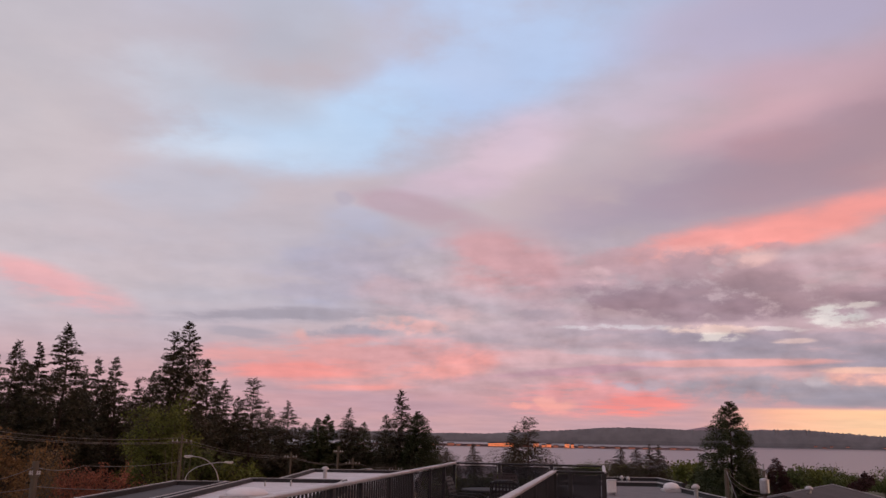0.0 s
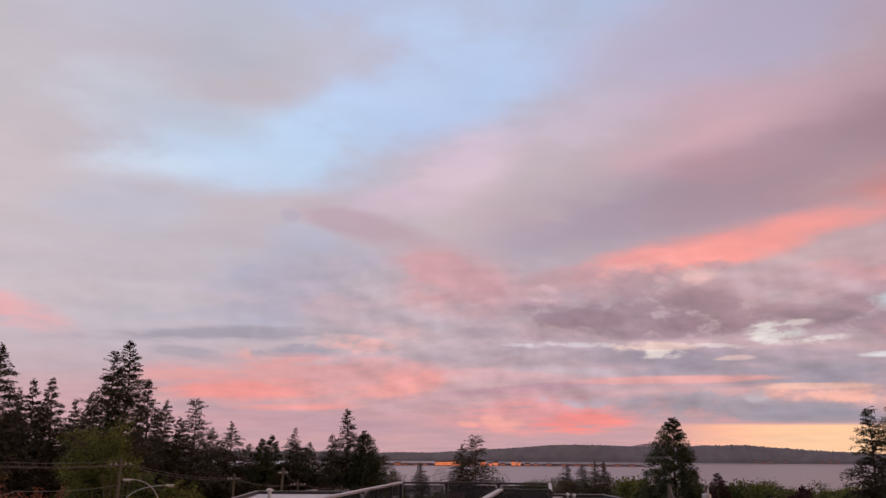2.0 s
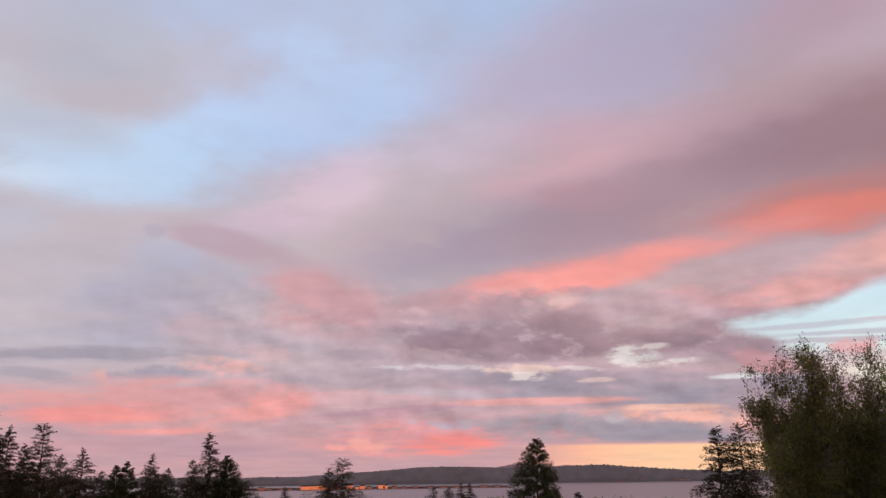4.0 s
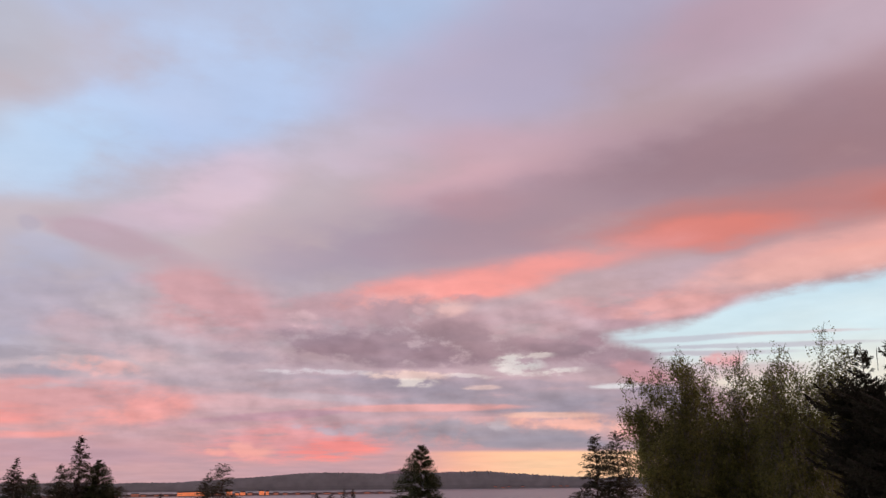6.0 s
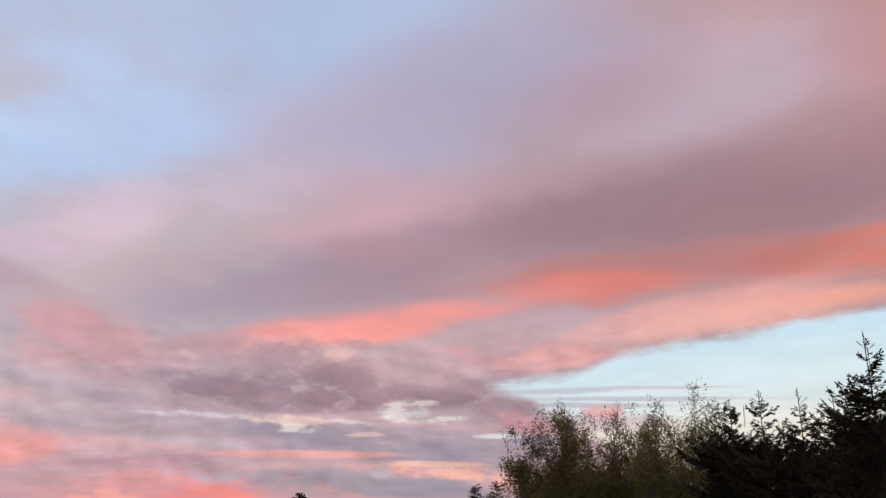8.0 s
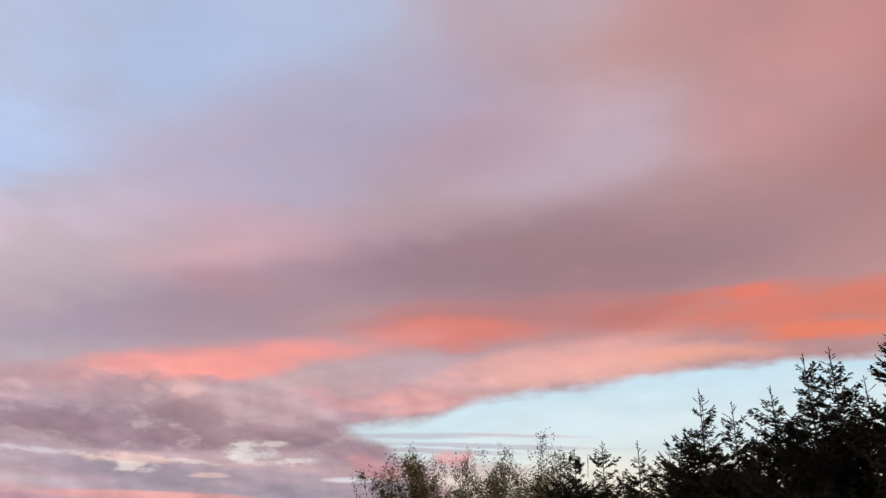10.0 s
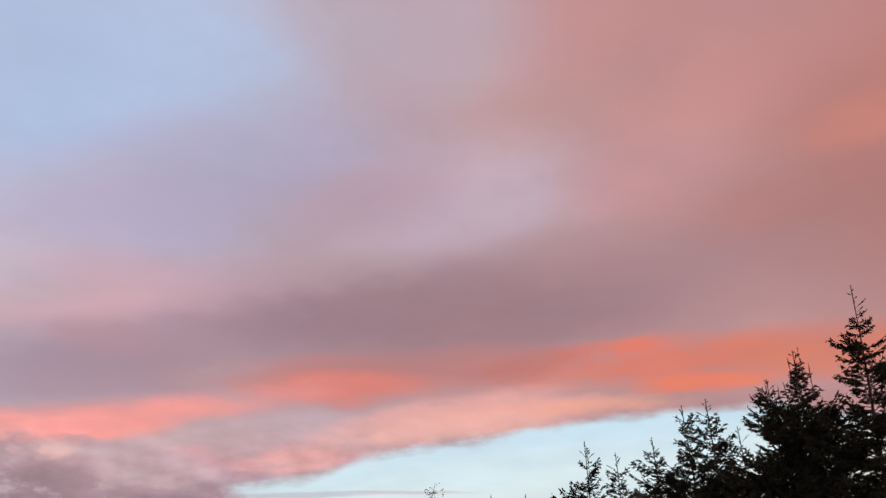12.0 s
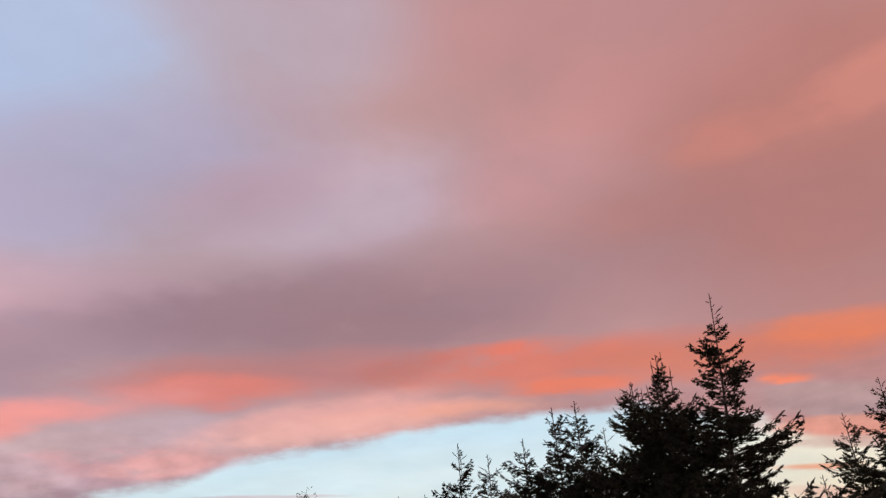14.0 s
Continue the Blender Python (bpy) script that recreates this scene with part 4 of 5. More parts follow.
conifer(18.9, 86, 2.4, 3.7, "large dense dark green cedar", 39, M_CEDAR, open_=0.12, fine=1.7, cone=0.66, base=0.03, droop=0.24)
conifer(21.5, 130, -1.1, 2.0, "dark red columnar tree", 40, M_PURPLE, open_=0.2, cone=0.6)
conifer(30.45, 95, 2.85, 3.3, "ragged open pine beside a twin", 41, open_=0.75, cone=0.5, fine=1.2)
conifer(31.85, 95, 3.05, 3.4, "ragged open pine beside a twin", 42, open_=0.75, cone=0.5, fine=1.2)

# near spruces in the west
spruce(46.2, 31, 7.4, 1.3, "dark young spruce in a row", 50, 0.5, 1.2, depth_max=6)
spruce(47.2, 30, 8.2, 1.6, "dense dark young spruce in a row", 51, 0.6, 1.3, leader=0.4, depth_max=6, tops=2)
spruce(49.05, 27, 8.75, 1.8, "young spruce with a long pale leader", 52, 0.5, depth_max=6)
spruce(51.35, 26, 8.7, 1.8, "young spruce with a long bare leader", 53, 0.5, depth_max=6)
spruce(53.3, 25, 8.3, 1.6, "low dark spruce in a row", 63, 0.6, depth_max=6)
spruce(55.55, 23, 11.8, 2.2, "spruce with a forked leader", 54, 0.6, tops=1)
spruce(57.5, 23.5, 10.9, 1.9, "small spruce among taller ones", 55, 0.45)
spruce(60.0, 22, 11.7, 2.2, "dark spruce with spreading limbs", 56, 0.55)
spruce(62.3, 21.5, 13.6, 2.4, "dark spruce with ragged top", 57, 0.6)
spruce(63.9, 22, 13.85, 2.2, "thin topped dark spruce", 58, 0.5)
spruce(65.6, 21.5, 11.9, 1.8, "short dark spruce between taller ones", 64, 0.5)
spruce(69.8, 20, 16.1, 1.5, "dense black green spruce", 59, 0.48, 1.5, leader=0.45, tops=5)
spruce(67.9, 20.4, 14.6, 1.3, "dense black green spruce beside a taller one", 65, 0.5, 1.4, leader=0.4, tops=3)
spruce(74.1, 19.5, 19.4, 2.35, "tall open spruce with a bare leader", 60, 0.42, 1.1, leader=0.8, lean=(0.02, -0.055))
spruce(78.4, 25, 7.2, 1.5, "low spruce at a garden edge", 66, 0.5, depth_max=5)
spruce(82.8, 26, 12.3, 2.4, "spruce catching faint warm light", 61, 0.6, 1.0)
spruce(80.3, 27, 10.6, 1.8, "slim open spruce at a garden edge", 62, 0.45, 1.0)

for u, d, r, k in ((48.3, 33, 6.2, 601), (50.2, 32, 6.6, 602), (52.3, 31, 6.6, 603), (54.4, 30, 7.2, 604), (56.6, 29, 8.0, 605), (58.8, 28, 8.6, 606), (61.2, 27, 9.0, 607)):
    spruce(u, d, r, 2.0, "dark spruce filling a dense row", k, 0.85, 1.3, leader=0.4, depth_max=5)

# drooping birches
for u, d, r, wide, k, lab in ((35.3, 40, 7.5, 1.5, 71, "drooping birch with small young leaves"), (37.2, 41, 7.85, 1.7, 72, "birch with small young leaves in a clump"),
                              (39.5, 42, 7.75, 1.8, 73, "thin birch with reddish young leaves"), (41.6, 41, 7.9, 1.7, 74, "birch with loose leafy limbs"),
                              (38.4, 43, 7.2, 1.6, 77, "leafy birch filling a clump"), (43.3, 39, 8.5, 2.0, 75, "tall feathery birch with drooping twigs"), (44.7, 40, 7.7, 1.6, 76, "leafy birch beside dark spruces")):
    broadleaf(u, d, r - 0.05, wide, lab, k, M_BIRCHLEAF, 0.08, 60000, 0.22, 3, M_BIRCH, "birches", 0.25, "birch")

for u, k in ((36.5, 78), (39.0, 79), (41.5, 80)):
    broadleaf(u, 47, 4.6, 2.3, "leafy tree behind the birches", k, M_BIRCHLEAF, 0.12, 14000, 0.1, 3, M_BIRCH, "birches", 0.1)

# broad-leaved trees and shrubs
broadleaf(-18.0, 95, 2.1, 4.0, "willow in fresh green leaf", 81, M_WILLOW, 0.22, 16000, 0.2, 3, low=0.15)
broadleaf(-15.3, 100, -0.8, 3.6, "green bushy tree beside the road", 82, M_GREEN, 0.32, 5000, 0.1, 3, low=0.1)
broadleaf(-13.4, 100, -1.5, 3.2, "olive green bushy tree beside the road", 83, M_WILLOW, 0.32, 4000, 0.1, 3, low=0.1)
broadleaf(-21.6, 62, -1.9, 2.6, "shrubby tree in red young leaf", 84, M_RED, 0.15, 9000, 0.0, 4, low=0.15)
broadleaf(-24.7, 70, -0.5, 2.6, "half bare tree with rusty catkins", 85, M_RUST, 0.14, 3500, 0.0, 4, low=0.3, bark=M_POLE)
broadleaf(-27.6, 75, 0.3, 3.6, "rusty leaved tree beside the road", 86, M_RUST, 0.22, 6000, 0.0, 3, low=0.2)
broadleaf(9.7, 240, -1.65, 4.0, "small round dark green tree", 87, M_GREEN, 0.6, 1200, 0.0, 3)
broadleaf(15.9, 190, -1.3, 4.2, "round green tree near the shore", 88, M_WILLOW, 0.5, 2500, 0.0, 3)
broadleaf(16.8, 150, -1.3, 2.4, "small dark green tree", 89, M_GREEN, 0.4, 2200, 0.0, 3)
broadleaf(22.6, 270, -1.4, 5.5, "round green tree near the shore", 90, M_GREEN, 0.7, 2500, 0.0, 3)
broadleaf(23.9, 280, -1.35, 5.0, "round green tree near the shore", 91, M_WILLOW, 0.7, 2200, 0.0, 3)
broadleaf(25.0, 260, -1.7, 4.0, "low green tree near the shore", 92, M_GREEN, 0.7, 1600, 0.0, 3)
broadleaf(26.2, 150, -1.55, 2.0, "small dark leafy tree", 93, M_PURPLE, 0.4, 1400, 0.0, 2)
broadleaf(27.4, 160, -2.0, 2.2, "small grey green tree", 94, M_GREEN, 0.4, 1500, 0.0, 2)
broadleaf(29.0, 230, -1.8, 4.5, "low green tree near the shore", 95, M_GREEN, 0.6, 1800, 0.0, 3)
broadleaf(33.2, 120, -1.2, 3.4, "leafy tree below a pine", 96, M_WILLOW, 0.3, 3000, 0.0, 3)

# the second row of firs behind the roadside stand
rng_b = random.Random(9)
for k in range(30):
    u = -29 + k * 0.98 + rng_b.uniform(-0.3, 0.3)
    top = 2.4 - 0.08 * (u + 29) + rng_b.uniform(-0.7, 0.7) if u < -12 else 0.0 + rng_b.uniform(-0.8, 0.4)
    conifer(u, 165 + rng_b.uniform(-12, 12), top, 4.6, "dark fir in the second row of a stand", 200 + k, open_=0.3, base=0.03, cone=0.6)
for k in range(13):
    u = -28 + k * 2.15 + rng_b.uniform(-0.5, 0.5)
    broadleaf(u, 150 + rng_b.uniform(-8, 8), -0.9 + rng_b.uniform(-0.5, 0.4), 4.2, "dark leafy shrub below the firs", 300 + k, M_GREEN, 0.45, 2500, 0.0, 4, low=0.02, group="shrubs", name="shrub")
for k in range(16):
    u = 8.5 + k * 1.45 + rng_b.uniform(-0.4, 0.4)
    broadleaf(u, 330 + rng_b.uniform(-40, 60), -1.65 + rng_b.uniform(-0.25, 0.25), 7.5, "green tree above the near shore", 340 + k, rng_b.choice([M_GREEN, M_WILLOW]), 0.5, 5000, 0.0, 3, low=0.02, group="shore trees")
for k in range(9):
    u = 0.2 + k * 1.35 + rng_b.uniform(-0.4, 0.4)
    broadleaf(u, 105 + rng_b.uniform(-10, 15), -2.3 + rng_b.uniform(-0.3, 0.3), 2.6, "dark leafy tree below the terrace", 370 + k, M_GREEN, 0.3, 3000, 0.0, 3, low=0.02, group="garden trees")
for k in range(5):
    x, y = spot(-17.6 + 0.32 * k, 88)
    st = thing("bare_stem", (x, y, level(x, y) - 0.1), "tall thin bare pale stem", "tree", "bare stems")
    part("trunk", Form().tube([(0, 0, 0), (0.1, 0, 4), (0.15 * (k - 2), 0, 7.2 + 0.3 * (k % 3))], [0.06, 0.05, 0.02], 5), M_POLE, st)
    part("twig", Form().tube([(0.08, 0, 5), (0.3, 0, 6.4)], [0.025, 0.01], 3), M_POLE, st)
for u, r, k in ((-28.4, 5.0, 0), (-23.0, 3.6, 1), (-19.8, 3.2, 2), (-18.9, 3.6, 3), (-15.5, 4.6, 4), (-11.4, 1.6, 5), (-13.4, 2.2, 6), (-26.4, 4.0, 7)):
    conifer(u, 138, r, 4.2, "dark fir filling a dense stand", 400 + k, open_=0.4, base=0.03)


# ---- houses across the bay ----
def house(turn, dist, base, wide, tall, deep, label, pane_mat, rows_, cols, group, name="house", wall=None):
    """A far house with walls, a pitched roof and rows of windows towards the bay."""
    x, y = spot(turn, dist)
    h = thing(name, (x, y, base), label, "building", group, turn=-turn)
    part("wall", Form().box((-wide / 2, 0, 0), (wide / 2, deep, tall)), wall or M_SPIT, h)
    r = Form()
    o = 0.6
    r.add([(-wide / 2 - o, -o, tall), (wide / 2 + o, -o, tall), (wide / 2 + o, deep + o, tall), (-wide / 2 - o, deep + o, tall),
           (-wide / 2 - o, deep / 2, tall + deep * 0.28), (wide / 2 + o, deep / 2, tall + deep * 0.28)],
          [(0, 1, 5, 4), (2, 3, 4, 5), (0, 4, 3), (1, 2, 5), (3, 2, 1, 0)])
    part("roof", r, M_SHINGLE, h)
    cw, rh = wide / cols, tall / rows_
    pane = Form().box((-cw * 0.40, -0.25, rh * 0.12), (cw * 0.40, -0.05, rh * 0.88)).data("window", pane_mat)
    for i in range(cols):
        for j in range(rows_):
            w = part("window", pane, None, h)
            w.location = (-wide / 2 + cw * (i + 0.5), 0, rh * j)
    return h


far = "houses on the sandspit"
rng_h = random.Random(5)
for u, wide in ((3.45, 20), (3.8, 18), (4.15, 16), (4.5, 18), (4.85, 12), (6.45, 18), (6.95, 12), (7.3, 16), (8.5, 16), (8.85, 10)):
    house(u, 2812, -28.6, wide, rng_h.uniform(6.5, 12.5), 13, "waterfront building with windows given an orange sunset glint", M_PANE, 2, 3, far, "waterfront_building", M_LITWALL)
for u, wide in ((0.75, 22), (1.25, 14), (5.2, 16), (5.75, 18), (7.75, 16), (9.4, 16), (10.0, 14), (10.8, 14)):
    house(u, 2820, -28.6, wide, rng_h.uniform(4.5, 8), 10, "low waterfront house with dim reddish windows", M_PANE_DIM, 2, 3, far)
for u in (11.8, 12.7, 13.6, 14.4, 15.3, 16.2, -0.3, 2.0, 2.6):
    house(u, 2825, -28.4, 14 + rng_h.random() * 8, 4.5, 9, "small dark house on a sandspit", M_PANE_DIM, 1, 2, far)
for u in (23.8, 24.3, 24.7, 25.6, 27.6, 28.1, 28.5):
    house(u, 4440, -29.5 + 7 * rng_h.random(), 12 + 5 * rng_h.random(), 4.0, 10, "small far house below a wooded hill", M_PANE_DIM, 1, 2, "houses on the far shore")

# scrub on the sandspit
scrub = Form()
_r = np.random.default_rng(3)
_a = np.concatenate([_r.uniform(-5, 16.8, 2600), _r.normal(2.4, 0.7, 600)])
_d = _r.uniform(2826, 2850, len(_a))
_p = np.stack([_d * np.sin(np.radians(_a)), _d * np.cos(np.radians(_a)), np.full(len(_a), -28.6)], 1)
_q = unit(np.stack([_r.normal(0, 0.5, len(_a)), _r.normal(0, 0.5, len(_a)), np.ones(len(_a))], 1))
scrub.sprays(_p, _q, unit(np.cross(_q, [0.0, 1.0, 0.0])), _r.uniform(3.0, 8.0, len(_a)), _r.uniform(4, 9, len(_a)))
tagged(part("scrub", scrub, M_SPIT), "dark low scrub along a sandspit", "scrub", kind="stuff")


# ---- the roof terrace with its railings ----
FLOOR_Z = 7.35
CAP_Z = 8.45
body = thing("apartment_building", (0, 0, 0), "stucco apartment building with a roof terrace", "building")
part("wall", Form().box((-4.2, -9.0, -0.3), (6.5, 18.2, FLOOR_Z - 0.25), 0.05), M_STUCCO, body)
part("roof", Form().box((-4.4, -9.2, FLOOR_Z - 0.25), (6.7, 18.4, FLOOR_Z - 0.03), 0.03), M_FASCIA, body)
floor = part("terrace_floor", Form().box((-4.1, -8.9, FLOOR_Z - 0.03), (6.4, 18.1, FLOOR_Z), 0.01), M_DECK)
tagged(floor, "weathered boards of a roof terrace", "floor", kind="structure")

POST = Form().box((-0.03, -0.03, 0), (0.03, 0.03, CAP_Z - FLOOR_Z - 0.03), 0.006).data("post", M_BLACK)
BAL = Form().box((-0.011, -0.011, 0.09), (0.011, 0.011, CAP_Z - FLOOR_Z - 0.04), 0.002).data("baluster", M_BLACK)


def railing(a, b, label, posts, glass_from=None, glass_to=None, cap_mat=None, cap_w=0.05, cap_h=0.035):
    """A railing from a to b: posts, cap, lower rail, and balusters or smoked glass between them. The spans are fractions of its length."""
    a, b = Vector((*a, FLOOR_Z)), Vector((*b, FLOOR_Z))
    long = (b - a).length
    turn = math.degrees(math.atan2(b.y - a.y, b.x - a.x))
    r = thing("railing", a, label, "railing", "terrace railings", turn=turn)
    t = CAP_Z - FLOOR_Z
    part("cap", Form().box((-0.03, -cap_w, t - cap_h), (long + 0.03, cap_w, t), 0.01), cap_mat or M_BLACK, r)
    part("lower_rail", Form().box((0.0, -0.02, 0.055), (long, 0.02, 0.09), 0.004), M_BLACK, r)
    for s in posts:
        part("post", POST, None, r).location = (s * long, 0, 0)
    for k in range(len(posts) - 1):
        s0, s1 = posts[k] * long + 0.05, posts[k + 1] * long - 0.05
        mid = (s0 + s1) / 2 / long
        if glass_from is not None and glass_from <= mid <= glass_to:
            g = part("glass_panel", Form().box((s0, -0.005, 0.10), (s1, 0.005, t - 0.06), 0.001), M_SMOKE, r, "smoked glass panel")
            g.visible_shadow = False
        else:
            n = max(1, round((s1 - s0) / 0.115))
            for i in range(n):
                part("baluster", BAL, None, r).location = (s0 + (i + 0.5) * (s1 - s0) / n, 0, 0)
    return r


RAIL_A, RAIL_B, RAIL_C = (0.30, 17.2), (3.20, 16.7), (2.66, 13.82)
RAIL_D, RAIL_E, RAIL_F = (1.86, 13.94), (-0.62, 1.95), (-2.47, 2.05)
railing(RAIL_F, RAIL_A, "long black terrace railing with pale worn cap", [0, 0.094, 0.19, 0.285, 0.38, 0.475, 0.55, 0.645, 0.74, 0.835, 0.925, 1.0], 0.72, 1.0, M_RAIL, 0.045, 0.04)
railing(RAIL_A, RAIL_B, "slim black railing with smoked glass", [0.0, 0.31, 0.66, 1.0], 0.0, 1.0, M_BLACK, 0.03, 0.035)
railing(RAIL_B, RAIL_C, "short black railing with smoked glass", [0.02, 0.5, 0.98], 0.0, 1.0, M_RAIL, 0.03, 0.035)
railing(RAIL_C, RAIL_D, "short glazed railing panel with black frame", [0.02, 0.67, 0.98], 0.0, 1.0, M_BLACK, 0.03, 0.035)
railing(RAIL_D, RAIL_E, "black terrace railing with pale worn cap", [0.0, 0.14, 0.28, 0.42, 0.56, 0.70, 0.84, 1.0], None, None, M_RAIL, 0.045, 0.04)


def patio_chair(x, y, turn, label):
    """A metal garden chair with a lattice of flat straps."""
    c = thing("patio_chair", (x, y, FLOOR_Z), label, "chair", "patio chairs", turn=turn)
    tilt = Matrix.Translation((0, 0.22, 0.43)) @ pose(0, 0, 0, -16, 0, 0)
    fr = Form()
    back = [tilt @ Vector(v) for v in ((-0.23, 0, 0), (-0.235, 0.0, 0.30), (-0.20, 0.01, 0.50), (-0.12, 0.015, 0.54), (0.12, 0.015, 0.54), (0.20, 0.01, 0.50), (0.235, 0, 0.30), (0.23, 0, 0))]
    fr.tube(back, 0.014, 6)
    part("back_frame", fr, M_BLACK, c)
    part("seat_frame", Form().tube([(-0.24, 0.22, 0.43), (-0.25, -0.24, 0.44), (0.25, -0.24, 0.44), (0.24, 0.22, 0.43), (-0.24, 0.22, 0.43)], 0.014, 6), M_BLACK, c)
    lat = Form()
    for k in range(8):
        u = -0.19 + k * 0.38 / 7
        lat.box((u - 0.013, -0.004, 0.02), (u + 0.013, 0.004, 0.52), 0.0, tilt)
    for k in range(8):
        w = 0.04 + k * 0.46 / 7
        lat.box((-0.225, -0.003, w - 0.013), (0.225, 0.006, w + 0.013), 0.0, tilt)
    part("backrest", lat, M_BLACK, c, "woven lattice of flat dark straps")
    st = Form()
    for k in range(8):
        u = -0.2 + k * 0.4 / 7
        st.box((u - 0.014, -0.23, 0.436), (u + 0.014, 0.21, 0.444))
        w = -0.21 + k * 0.41 / 7
        st.box((-0.235, w - 0.014, 0.439), (0.235, w + 0.014, 0.447))
    part("seat", st, M_BLACK, c)
    for sx in (-1, 1):
        part("armrest", Form().tube([(sx * 0.25, -0.22, 0.44), (sx * 0.28, -0.22, 0.62), (sx * 0.285, -0.14, 0.66), (sx * 0.28, 0.2, 0.67), (sx * 0.24, 0.30, 0.67)], 0.014, 6), M_BLACK, c)
        for sy in (-0.22, 0.2):
            part("leg", Form().tube([(sx * 0.24, sy, 0.44), (sx * 0.27, sy * 1.12, 0.0)], 0.014, 6), M_BLACK, c)
    return c


patio_chair(0.52, 14.3, 75, "dark lattice patio chair seen beside a table")
patio_chair(1.08, 13.9, 172, "dark lattice patio chair at a table")
patio_chair(1.30, 15.6, 10, "dark lattice patio chair behind a table")
table = thing("patio_table", (0.85, 15.0, FLOOR_Z), "small dark metal patio table", "table")
part("tabletop", Form().turned([(0.02, 0.69), (0.44, 0.69), (0.46, 0.70), (0.46, 0.715), (0.44, 0.725), (0.02, 0.725)], sides=28), M_FASCIA, table)
for k in range(4):
    a = k * math.tau / 4 + 0.4
    part("leg", Form().tube([(0.30 * math.cos(a), 0.30 * math.sin(a), 0.69), (0.36 * math.cos(a), 0.36 * math.sin(a), 0.0)], 0.016, 6), M_BLACK, table)


# ---- neighbouring roofs ----
def flat_roof_house(name, blocks, z, label, top_mat=None):
    """A flat-roofed building of several blocks with membrane roofs, dark fascias and pale flashings."""
    h = thing(name, (0, 0, 0), label, "building")
    for x0, y0, x1, y1 in blocks:
        part("wall", Form().box((x0 + 0.3, y0 + 0.3, -0.5), (x1 - 0.3, y1 - 0.3, z - 0.4)), M_STUCCO, h)
        part("roof", Form().box((x0, y0, z - 0.4), (x1, y1, z), 0.02), top_mat or M_ROOF, h)
        for a, b in (((x0 - 0.15, y0), (x0 + 0.05, y1)), ((x1 - 0.05, y0), (x1 + 0.15, y1)), ((x0 - 0.15, y1 - 0.05), (x1 + 0.15, y1 + 0.15))):
            f = part("fascia", Form().box((a[0], a[1], z - 0.5), (b[0], b[1], z + 0.22), 0.02), M_FASCIA, h)
            part("flashing", Form().box((a[0] - 0.02, a[1], z + 0.223), (a[0] + 0.06, b[1], z + 0.25), 0.005) if b[1] - a[1] > 1 else Form().box((a[0], b[1] - 0.06, z + 0.223), (b[0], b[1] + 0.02, z + 0.25), 0.005), M_PALE, f)
    return h


flat_roof_house("flat_roofed_building", [(-11.9, 22.0, -6.0, 55.0), (-10.1, 55.3, -1.5, 69.5)], 5.8, "long low building with grey flat roofs and dark fascia")
flat_roof_house("flat_roofed_building", [(-15.2, 22.0, -12.3, 50.0)], 5.85, "narrow low building with a dark tar roof", M_TAR)
flat_roof_house("flat_roofed_building", [(6.8, 24.0, 13.5, 53.0), (7.5, 53.3, 15.1, 59.3)], 6.05, "low building with a weathered grey roof", M_SLATE)


def roof_vent(turn, dist, z, tall, r, label, cap=True):
    x, y = spot(turn, dist)
    v = thing("roof_vent", (x, y, z), label, "vent", "roof vents")
    part("pipe", Form().turned([(r, 0), (r, tall)]), M_STEEL, v)
    if cap:
        part("cap", Form().turned([(r * 1.2, tall - 0.06), (r * 2.0, tall - 0.04), (r * 2.0, tall + 0.04), (r * 1.1, tall + 0.14), (r * 0.2, tall + 0.17)]), M_PALE, v, smooth=True)
    return v


roof_vent(-7.55, 61, 5.8, 0.65, 0.13, "pale capped vent on a grey roof")
roof_vent(-9.75, 52, 5.8, 0.35, 0.05, "thin vent pipe on a grey roof", False)
roof_vent(-11.4, 52, 5.8, 0.30, 0.05, "thin vent pipe on a grey roof", False)
roof_vent(16.6, 43.5, 6.05, 0.62, 0.10, "mushroom shaped vent on a grey roof")
roof_vent(12.0, 57, 6.05, 0.35, 0.06, "small vent on a grey roof")
roof_vent(12.4, 57, 6.05, 0.30, 0.06, "small vent on a grey roof")


def roof_dome(turn, dist, z, wide, label):
    x, y = spot(turn, dist)
    s = thing("skylight", (x, y, z), label, "skylight", "skylights")
    part("curb", Form().box((-wide * 0.55, -wide * 0.5, 0), (wide * 0.55, wide * 0.5, 0.16), 0.02), M_PALE, s)
    dome = Form().turned([(wide * 0.52, 0.16), (wide * 0.50, 0.26), (wide * 0.42, 0.38), (wide * 0.28, 0.46), (wide * 0.12, 0.50), (0.02, 0.51)], sides=24)
    part("dome", dome, M_DOME, s, "white plastic dome", True)


roof_dome(-12.5, 43, 5.8, 2.0, "white domed skylight on a grey roof")
roof_dome(15.1, 50, 6.05, 0.9, "small white skylight on a grey roof")
cab = thing("roof_cabinet", (*spot(11.3, 46), 6.05), "white metal cabinet on a grey roof", "cabinet")
part("body", Form().box((-0.24, -0.2, 0.08), (0.24, 0.2, 0.72), 0.03), M_WHITE, cab)
part("lid", Form().box((-0.27, -0.23, 0.72), (0.27, 0.23, 0.76), 0.01), M_PALE, cab)
for sx in (-0.18, 0.18):
    part("foot", Form().box((sx - 0.03, -0.18, 0.0), (sx + 0.03, 0.18, 0.08), 0.005), M_STEEL, cab)


